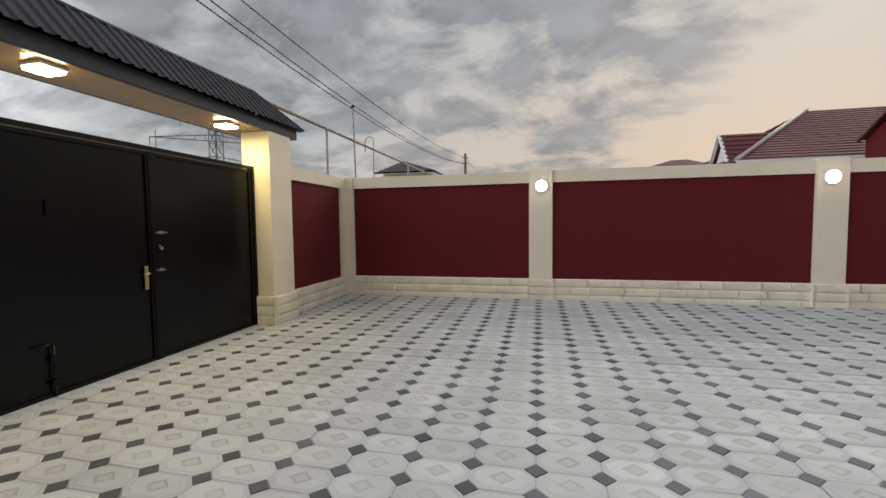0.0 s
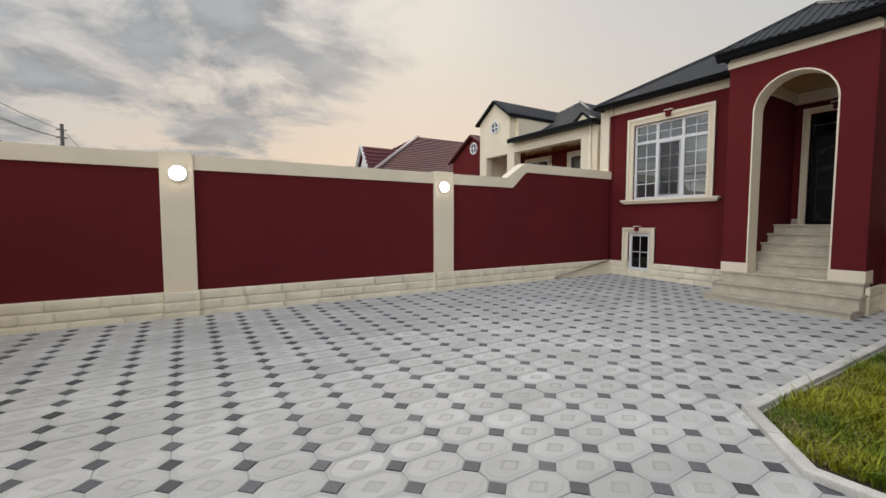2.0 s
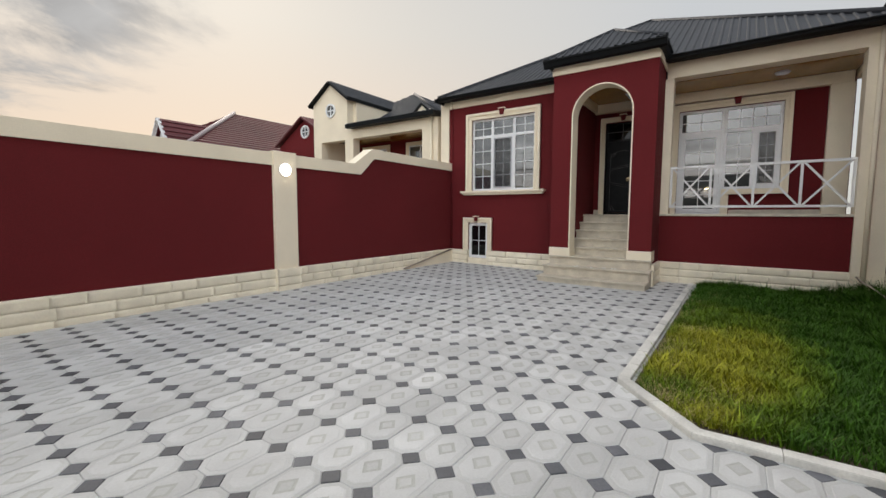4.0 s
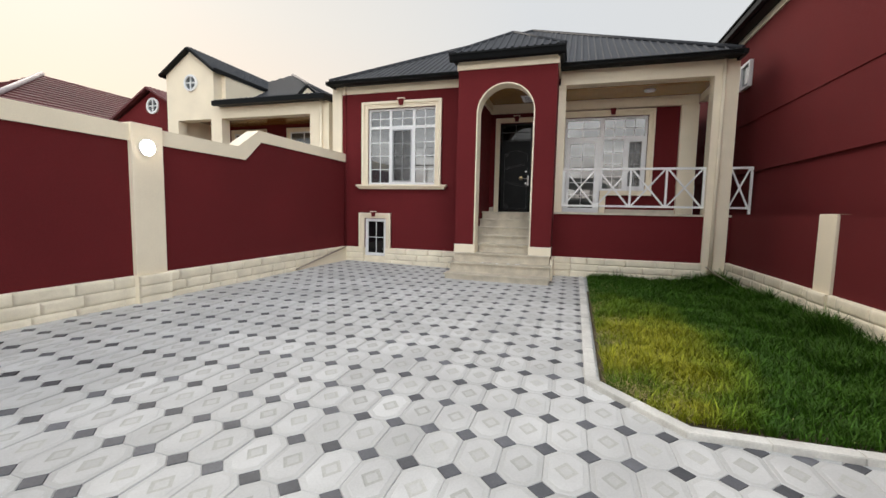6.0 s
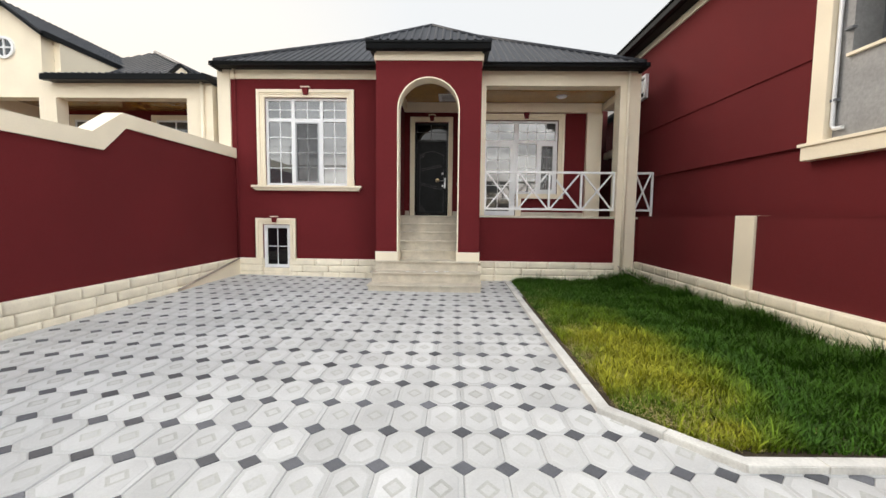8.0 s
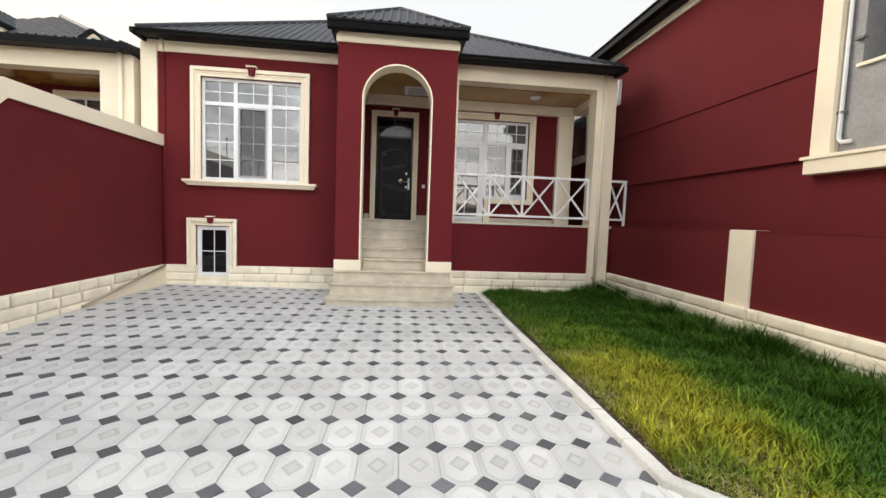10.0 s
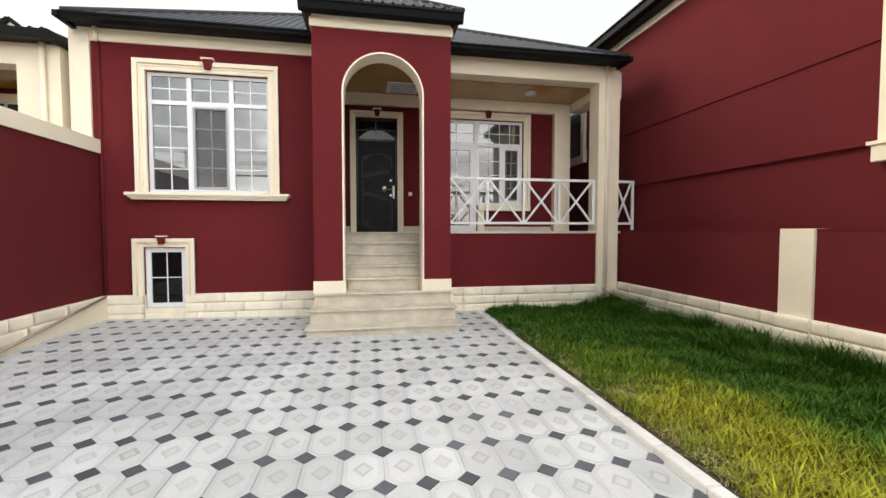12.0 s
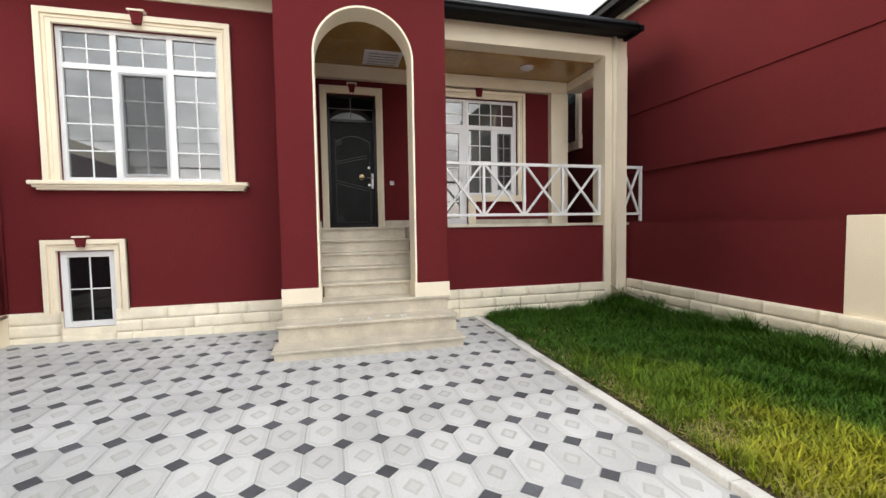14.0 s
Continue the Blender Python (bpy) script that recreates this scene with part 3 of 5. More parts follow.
def big_window():
    w = thing("window_1", (FX, 6.7, 2.13), "white plastic window of three lights with thin glazing bars", "window", kind="structure")
    x = FX + 0.045
    y0, y1, z0, z1 = WIN
    surround(w, FX, y0 - 0.155, y1 + 0.155, z0 - 0.002, z1 + 0.165, 0.165)
    bm = bmesh.new()
    box(bm, (FX - 0.10, 5.50, 1.985), (FX + 0.12, 7.83, 2.06), 0.008)
    box(bm, (FX - 0.125, 5.475, 2.015), (FX - 0.002, 7.86, 2.055), 0.01)
    box(bm, (FX - 0.16, 5.44, 2.045), (FX - 0.002, 7.89, 2.095), 0.012)
    part("window_sill", bm, CREAM, w, "moulded cream sill")
    keystone(w, FX, 6.66, z1 + 0.115)
    bm = bmesh.new()
    frame_bars(bm, x, y0, y1, z0, z1, 0.055, 0.06)
    ma, mb = 6.36, 7.0
    zt = 3.55
    for m in (ma, mb):
        box(bm, (x, m - 0.035, z0 + 0.055), (x + 0.06, m + 0.035, z1 - 0.055), 0.004)
    for a, b in ((y0 + 0.055, ma - 0.035), (ma + 0.035, mb - 0.035), (mb + 0.035, y1 - 0.055)):
        box(bm, (x, a, zt - 0.035), (x + 0.06, b, zt + 0.035), 0.004)
    part("window_frame", bm, WHITE, w, "white plastic frame")
    for a, b in ((y0 + 0.055, ma - 0.035), (ma + 0.035, mb - 0.035), (mb + 0.035, y1 - 0.055)):
        mid = a > 6.2 and b < 7.0
        light_of_window(w, x + 0.015, a, b, z0 + 0.055, zt - 0.035, 2, 4, 0.05 if mid else 0)
        light_of_window(w, x + 0.015, a, b, zt + 0.035, z1 - 0.055, 2, 2)
    bm = bmesh.new()
    frame_bars(bm, x - 0.022, ma + 0.055, mb - 0.055, z0 + 0.075, zt - 0.055, 0.03, 0.012)
    part("screen_frame", bm, material("grey_screen_frame", (0.38, 0.39, 0.41), 0.5), w, "grey insect screen frame")
    boxpart("insect_screen", (x - 0.016, ma + 0.085, z0 + 0.105), (x - 0.014, mb - 0.085, zt - 0.085), SCREEN, w, label="dark insect screen")
    boxpart("curtain", (FX + 0.34, y0, z0), (FX + 0.36, y0 + 0.35, z1), CURTAIN, w)


def small_window():
    w = thing("window_2", (FX, 7.4, 0.27), "small white basement window with four panes", "window", kind="structure")
    x = FX + 0.02
    y0, y1, z0, z1 = BAS
    surround(w, FX, y0 - 0.15, y1 + 0.15, z0 + 0.2, z1 + 0.15, 0.14)
    keystone(w, FX, 7.40, z1 + 0.115, 0.8)
    bm = bmesh.new()
    frame_bars(bm, x, y0, y1, z0, z1, 0.075, 0.06)
    part("window_frame", bm, WHITE, w)
    light_of_window(w, x + 0.015, y0 + 0.075, y1 - 0.075, z0 + 0.075, z1 - 0.075, 2, 2, glass=DARKGLASS)


big_window()
small_window()
boxpart("window_foot", (FX - 0.035, 7.085, 0.152), (FX + 0.02, 7.685, 0.24), STONE, HOUSE, 0.008)

# porch tower
ARCH_Y, ARCH_R, ARCH_SPRING = 3.915, 0.615, 3.565


def porch():
    bm = bmesh.new()
    outline = [(PY0, 0.72), (ARCH_Y - ARCH_R, 0.72), (ARCH_Y - ARCH_R, ARCH_SPRING)]
    for i in range(1, 24):
        a = math.pi - math.pi * i / 24
        outline.append((ARCH_Y + ARCH_R * math.cos(a), ARCH_SPRING + ARCH_R * math.sin(a)))
    outline += [(ARCH_Y + ARCH_R, ARCH_SPRING), (ARCH_Y + ARCH_R, 0.72), (PY1, 0.72), (PY1, 4.49), (PY0, 4.49)]
    prism(bm, outline, "x", PX, PX + 0.33)
    bmesh.ops.triangulate(bm, faces=[f for f in bm.faces if len(f.verts) > 4])
    part("porch_wall", bm, RED, HOUSE, "maroon arched porch front")
    # cream lining of the arch
    bm = bmesh.new()
    prof = [(ARCH_Y - ARCH_R, 0.725), (ARCH_Y - ARCH_R, ARCH_SPRING)]
    for i in range(1, 32):
        a = math.pi - math.pi * i / 32
        prof.append((ARCH_Y + ARCH_R * math.cos(a), ARCH_SPRING + ARCH_R * math.sin(a)))
    prof += [(ARCH_Y + ARCH_R, ARCH_SPRING), (ARCH_Y + ARCH_R, 0.725)]
    rows = []
    for k, (y, z) in enumerate(prof):
        if z <= ARCH_SPRING:
            ny, nz = (-1 if y < ARCH_Y else 1), 0
        else:
            d = Vector((y - ARCH_Y, z - ARCH_SPRING)).normalized()
            ny, nz = d.x, d.y
        o, i_ = 0.004, -0.02
        rows.append([bm.verts.new(p) for p in ((PX - 0.015, y + ny * o, z + nz * o), (PX - 0.015, y + ny * i_, z + nz * i_), (PX + 0.345, y + ny * i_, z + nz * i_), (PX + 0.345, y + ny * o, z + nz * o))])
    for a, b in zip(rows, rows[1:]):
        for j in range(4):
            bm.faces.new((a[j], a[(j + 1) % 4], b[(j + 1) % 4], b[j]))
    bmesh.ops.recalc_face_normals(bm, faces=bm.faces[:])
    part("arch_lining", bm, CREAM, HOUSE, "cream lining of the arch")
    for a, b in ((PY0 - 0.012, ARCH_Y - ARCH_R + 0.03), (ARCH_Y + ARCH_R - 0.03, PY1 + 0.012)):
        boxpart("pier_base", (PX - 0.02, a, 0.54), (PX + 0.36, b, 0.725), CREAM, HOUSE, 0.005, "smooth cream base")
    bm = bmesh.new()
    box(bm, (PX + 0.33, PY0, 0.45), (FX, PY0 + 0.30, 4.49))
    box(bm, (PX + 0.33, PY1 - 0.30, 0.45), (12.85, PY1, 4.49))
    part("porch_side", bm, RED, HOUSE)
    bm = bmesh.new()
    box(bm, (PX - 0.03, PY0 - 0.03, 4.49), (PX + 0.25, PY1 + 0.03, 4.66), 0.006)
    box(bm, (PX + 0.25, PY0 - 0.03, 4.49), (FX + 0.1, PY0 + 0.25, 4.66), 0.006)
    box(bm, (PX + 0.25, PY1 - 0.25, 4.49), (FX + 0.1, PY1 + 0.03, 4.66), 0.006)
    part("porch_band", bm, CREAM, HOUSE, "cream band under the porch eave")
    y0, y1 = PY0 - 0.09, PY1 + 0.09
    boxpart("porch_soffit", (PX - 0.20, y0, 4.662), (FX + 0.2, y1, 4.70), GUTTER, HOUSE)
    prof = [(0.06, 4.61), (0.0, 4.635), (-0.03, 4.715), (-0.06, 4.735), (-0.06, 4.765), (0.10, 4.765), (0.10, 4.64)]
    bm = bmesh.new()
    prism(bm, [(PX - 0.24 + u, v) for u, v in prof], "y", y0 - 0.06, y1 + 0.06)
    part("porch_gutter", bm, GUTTER, HOUSE, "black porch gutter")
    for y, sgn in ((y0, 1), (y1, -1)):
        bm = bmesh.new()
        prism(bm, [(y + sgn * u, v) for u, v in prof], "x", PX - 0.139, FX - 0.3)
        part("porch_gutter", bm, GUTTER, HOUSE, "black porch gutter")


porch()


def ribbed(bm, corners, pitch=0.15, h=0.022, out=0.0):
    """A ribbed metal roof face: a polygon with ribs that run up the slope. The first two corners are the eave."""
    c = [Vector(p) for p in corners]
    e = (c[1] - c[0]).normalized()
    n = (c[1] - c[0]).cross(c[-1] - c[0]).normalized()
    if n.z < 0:
        n = -n
    s = n.cross(e).normalized()
    if s.z < 0:
        s = -s
    uv = [((p - c[0]).dot(e), (p - c[0]).dot(s)) for p in c]

    def span(u):
        hits = []
        for (ua, va), (ub, vb) in zip(uv, uv[1:] + uv[:1]):
            if (ua - u) * (ub - u) <= 0 and abs(ua - ub) > 1e-6:
                hits.append(va + (vb - va) * (u - ua) / (ub - ua))
        return (min(hits), max(hits)) if hits else (0, 0)

    lo, hi = min(u for u, _ in uv), max(u for u, _ in uv)
    u = lo
    prev = None
    steps = ((0.0, 0.0), (0.60, 0.0), (0.70, h), (0.90, h))
    k = 0
    while True:
        for f, dh in steps:
            uu = lo + (k + f) * pitch
            if uu > hi:
                break
            a, b = span(min(max(uu, lo + 1e-4), hi - 1e-4))
            va = bm.verts.new(c[0] + e * uu + s * (a - out) + n * dh)
            vb = bm.verts.new(c[0] + e * uu + s * b + n * dh)
            if prev:
                bm.faces.new((prev[0], va, vb, prev[1]))
            prev = (va, vb)
        k += 1
        if lo + k * pitch > hi:
            break
    bmesh.ops.recalc_face_normals(bm, faces=bm.faces[:])


def ridge_cap(bm, a, b, r=0.055):
    rod(bm, a, b, r, 8)


EX0, EX1, EY0, EY1, EZ = 11.09, 20.9, -0.54, 8.52, 4.665
APEX = (16.0, 3.95, 7.42)
bm = bmesh.new()
ribbed(bm, [(EX0, EY1, EZ), (EX0, EY0, EZ), APEX])
part("roof_slope", bm, ROOF, HOUSE, "charcoal ribbed metal roof")
bm = bmesh.new()
ribbed(bm, [(EX1, EY1, EZ), (EX0, EY1, EZ), APEX])
part("roof_slope", bm, ROOF, HOUSE, "charcoal ribbed metal roof")
bm = bmesh.new()
ribbed(bm, [(EX0, EY0, EZ), (EX1, EY0, EZ), APEX])
part("roof_slope", bm, ROOF, HOUSE, "charcoal ribbed metal roof")
bm = bmesh.new()
ribbed(bm, [(EX1, EY0, EZ), (EX1, EY1, EZ), APEX])
part("roof_slope", bm, ROOF, HOUSE, "charcoal ribbed metal roof")
bm = bmesh.new()
ridge_cap(bm, (EX0, EY1, EZ + 0.02), APEX)
ridge_cap(bm, (EX0, EY0, EZ + 0.02), APEX)
part("ridge_cap", bm, ROOF, HOUSE)
PAX, PAZ = 11.3, 5.50
a, b, c, d = (PX - 0.28, PY1 + 0.14, 4.772), (PX - 0.28, PY0 - 0.14, 4.772), (PAX, ARCH_Y, PAZ), (12.6, ARCH_Y, PAZ)
bm = bmesh.new()
ribbed(bm, [a, b, c])
part("porch_roof_slope", bm, ROOF, HOUSE)
for y, e0 in ((PY1 + 0.14, 0), (PY0 - 0.14, 0)):
    bm = bmesh.new()
    ribbed(bm, [(PX - 0.28, y, 4.772), (12.6, y, 4.772), d, c])
    part("porch_roof_slope", bm, ROOF, HOUSE)
bm = bmesh.new()
ridge_cap(bm, a, c, 0.04)
ridge_cap(bm, b, c, 0.04)
ridge_cap(bm, c, d, 0.04)
part("ridge_cap", bm, ROOF, HOUSE)
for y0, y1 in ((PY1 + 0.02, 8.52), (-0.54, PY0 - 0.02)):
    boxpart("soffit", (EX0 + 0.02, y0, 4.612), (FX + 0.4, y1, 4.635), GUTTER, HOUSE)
    bm = bmesh.new()
    prism(bm, [(EX0 - 0.05, 4.585), (EX0 + 0.05, 4.56), (EX0 + 0.10, 4.61), (EX0 + 0.10, 4.655), (EX0 - 0.09, 4.655), (EX0 - 0.09, 4.635), (EX0 - 0.06, 4.62)], "y", y0, y1)
    part("gutter", bm, GUTTER, HOUSE, "black eaves gutter with a lip")
boxpart("gutter", (EX0 - 0.09, 8.522, 4.565), (EX1, 8.59, 4.655), GUTTER, HOUSE, 0.01)
boxpart("gutter", (EX0 - 0.09, -0.61, 4.565), (EX1, -0.542, 4.655), GUTTER, HOUSE, 0.01)
tube("downpipe", [(FX - 0.065, 8.26, 4.65), (FX - 0.065, 8.26, 4.40)], 0.035, CREAM, HOUSE, label="cream top of the downpipe")
tube("downpipe", [(FX - 0.022, 8.25, 4.43), (FX - 0.022, 8.25, 0.47)], 0.022, RED, HOUSE, label="maroon painted downpipe")

# steps
STEPS = thing("entrance_steps", (10.2, 3.9, 0), "beige limestone steps that rise through the arch", "steps")
runs = [(9.88, 0.145, 2.85, 5.01), (10.21, 0.345, 2.84, 5.0), (10.52, 0.54, 2.87, 4.98), (10.86, 0.725, 3.31, 4.49),
        (11.14, 0.91, 3.165, 4.665), (11.42, 1.095, 3.165, 4.665), (11.70, 1.28, 3.165, 4.665), (11.98, LAND, 3.165, 4.665)]
zprev = 0.0
for k, (x, z, y0, y1) in enumerate(runs):
    xe = runs[k + 1][0] + 0.06 if k < 7 else 12.84
    s = boxpart("riser", (x + 0.022, y0 + 0.012, -0.02), (xe, y1 - 0.012, z - 0.033), LIME, STEPS, label="limestone riser")
    boxpart("tread", (x - 0.022, y0 - 0.012, z - 0.033), (xe, y1 + 0.012, z), LIME, STEPS, 0.009, "limestone tread with a nosing")

CRUMBS = thing("plaster_crumbs", (10.24, 3.9, 0.345), "small white plaster crumbs lying on a limestone step", "debris")
rng_c = random.Random(4)
for k in range(9):
    cy, cx, cr = 3.95 + rng_c.uniform(-0.5, 0.35) * (k > 1), 10.24 + rng_c.uniform(-0.02, 0.1), rng_c.uniform(0.008, 0.022) * (1.5 if k < 2 else 1)
    bm = bmesh.new()
    bmesh.ops.create_icosphere(bm, subdivisions=1, radius=cr)
    for v in bm.verts:
        v.co = Vector((cx + v.co.x * rng_c.uniform(0.8, 1.4), cy + v.co.y * rng_c.uniform(0.8, 1.6), 0.345 + (v.co.z + cr) * 0.5))
    part("crumb", bm, WHITE, CRUMBS)

# veranda
VER = thing("veranda", (12, 1.2, 1.4), "open veranda with cream beams and an ochre wood ceiling", "veranda", kind="structure")
boxpart("parapet", (FX, -0.178, 0.0), (FX + 0.25, PY0 - 0.002, 1.44), RED, VER, label="maroon parapet")
boxpart("parapet", (FX + 0.001, -1.04, 0.0), (FX + 0.25, -0.621, 1.439), RED, VER, label="maroon parapet")
boxpart("floor", (FX + 0.251, -1.03, 1.25), (12.84, 3.2, LAND - 0.004), TILEFLOOR, VER)
for a, b in ((-1.05, -0.622), (-0.178, PY0 - 0.003)):
    boxpart("parapet_cap", (FX - 0.03, a, 1.44), (FX + 0.30, b, 1.485), LIME, VER, 0.006, "thin stone cap")
boxpart("beam", (FX - 0.02, -0.62, 4.30), (FX + 0.298, PY0 - 0.032, 4.65), CREAM, VER, 0.006)
boxpart("beam", (FX + 0.302, -0.62, 4.12), (12.84, -0.28, 4.60), CREAM, VER, 0.006)
boxpart("side_pilaster", (FX - 0.012, PY0 - 0.16, 1.485), (FX + 0.28, PY0 - 0.003, 4.30), CREAM, VER)
boxpart("column", (FX - 0.04, -0.62, -0.02), (FX + 0.30, -0.18, 4.30), CREAM, VER, 0.008, "cream corner column")
boxpart("south_side_wall", (13.1, -0.30, 0.0), (20.3, -0.05, 4.60), RED, HOUSE)
boxpart("back_pilaster", (12.72, -0.27, LAND), (12.849, 0.10, 4.058), CREAM, VER, 0.006)
boxpart("ceiling", (FX + 0.30, -0.28, 4.285), (12.84, PY1 - 0.30, 4.33), WOOD, None, label="ochre wood laminate ceiling of the veranda", kind="structure")
boxpart("porch_ceiling", (PX + 0.34, PY0 + 0.30, 4.285), (FX + 0.298, PY1 - 0.30, 4.33), WOOD, None, label="ochre wood laminate ceiling of the porch", kind="structure")
boxpart("cornice", (12.72, -0.25, 4.06), (12.849, PY1 - 0.30, 4.284), CREAM, VER, 0.01)
boxpart("cornice", (PX + 0.4, PY1 - 0.38, 4.08), (12.719, PY1 - 0.302, 4.284), CREAM, VER, 0.01)
tube("downpipe", [(FX - 0.065, -0.345, 4.60), (FX - 0.065, -0.345, 0.06)], 0.038, CREAM, VER, label="cream downpipe")

# back wall of the porch and veranda with door and window
DOOR = (3.545, 4.395, LAND, 3.81)
bm = bmesh.new()
wall_x(bm, 12.85, 13.1, -0.30, PY1, 1.2, 4.60, [DOOR, (0.78, 1.82, 2.05, 3.88), (1.82, 2.72, LAND, 3.88)])
part("wall", bm, RED, HOUSE, "maroon back wall of the veranda")
for ya, yb in ((2.90, 3.42), (4.53, 4.64), (0.09, 1.66)):
    boxpart("skirting", (12.835, ya, LAND), (12.849, yb, LAND + 0.12), LIME, HOUSE, label="limestone skirting")


def entrance_door():
    d = thing("door_1", (12.85, 3.95, LAND), "closed black carved entrance door with a chrome handle", "door", kind="structure")
    y0, y1, z0, z1 = DOOR
    surround(d, 12.85, y0 - 0.115, y1 + 0.115, z0, z1 + 0.13, 0.115)
    keystone(d, 12.85, 3.96, z1 + 0.09, 0.9)
    bm = bmesh.new()
    frame_bars(bm, 12.87, y0, y1, z0 + 0.002, z1, 0.05, 0.10)
    box(bm, (12.87, y0 + 0.05, 3.34), (12.97, y1 - 0.05, 3.39), 0.004)
    part("door_frame", bm, GATE, d)
    leaf = boxpart("door_leaf", (12.90, y0 + 0.052, z0 + 0.055), (12.95, y1 - 0.052, 3.338), CARVED, d, 0.004, "black leaf with fine carved lines")
    bm = bmesh.new()
    ya, yb, za, zb = y0 + 0.115, y1 - 0.13, z0 + 0.10, 3.10
    lines = [((ya, za), (yb, za)), ((ya, za), (ya, 2.12)), ((yb, za), (yb, 2.26)), ((ya, 2.12), (yb, 2.26)), ((ya, 2.17), (yb, 2.31)),
             ((yb, 2.31), (yb, zb - 0.05)), ((ya, 2.17), (ya, 2.66)), ((ya + 0.06, 2.72), (yb, 2.60)), ((ya + 0.06, 2.765), (yb, 2.645)), ((ya, 2.80), (ya, zb - 0.1))]
    arc = [(ya + (yb - ya) * k / 8, zb - 0.1 + 0.1 * math.sin(math.pi * k / 8)) for k in range(9)]
    lines += list(zip(arc, arc[1:]))
    for cy, cz, sy, sz in ((yb - 0.02, zb - 0.06, -1, -1), (yb - 0.02, za + 0.02, -1, 1)):
        for r in (0.035, 0.065, 0.10):
            ring = [(cy + sy * r * math.cos(k * math.pi / 8), cz + sz * r * math.sin(k * math.pi / 8)) for k in range(5)]
            lines += list(zip(ring, ring[1:]))
    for p, q in lines:
        bar(bm, (12.897, *p), (12.897, *q), 0.006, 0.008, (1, 0, 0))
    part("carving", bm, material("worn_edge_grey", (0.055, 0.055, 0.058), 0.4), leaf, "thin grey carved lines")
    boxpart("transom_pane", (12.91, y0 + 0.05, 3.39), (12.925, y1 - 0.05, z1 - 0.05), DARKGLASS, d)
    bm = bmesh.new()
    box(bm, (12.90, 3.978, 3.39), (12.908, 3.992, z1 - 0.05))
    box(bm, (12.899, y0 + 0.05, 3.573), (12.907, y1 - 0.05, 3.585))
    part("glazing_bar", bm, BARGREY, d, "thin grey glazing bars")
    h = boxpart("door_handle", (12.885, 3.605, 2.17), (12.90, 3.645, 2.44), CHROME, d, 0.006, "chrome handle plate")
    bm = bmesh.new()
    rod(bm, (12.885, 3.625, 2.36), (12.83, 3.625, 2.36), 0.009)
    rod(bm, (12.835, 3.62, 2.36), (12.835, 3.745, 2.355), 0.009, 10, 0.006)
    part("lever", bm, CHROME, h)
    for z in (2.545, 2.235):
        bm = bmesh.new()
        rod(bm, (12.90, 3.685, z), (12.882, 3.685, z), 0.024, 14)
        rod(bm, (12.882, 3.685, z), (12.872, 3.685, z), 0.011, 8)
        part("lock_rosette", bm, CHROME, d, "round chrome lock rosette")
    bm = bmesh.new()
    rod(bm, (12.90, 3.815, 2.395), (12.878, 3.815, 2.395), 0.03, 14)
    for k in range(12):
        a, b = [2 * math.pi * (k + q) / 12 for q in (0, 1)]
        rod(bm, (12.876, 3.815 + 0.042 * math.cos(a), 2.37 + 0.042 * math.sin(a)), (12.876, 3.815 + 0.042 * math.cos(b), 2.37 + 0.042 * math.sin(b)), 0.006, 6)
    part("knocker", bm, BRASS, d, "round brass ring knocker")


entrance_door()


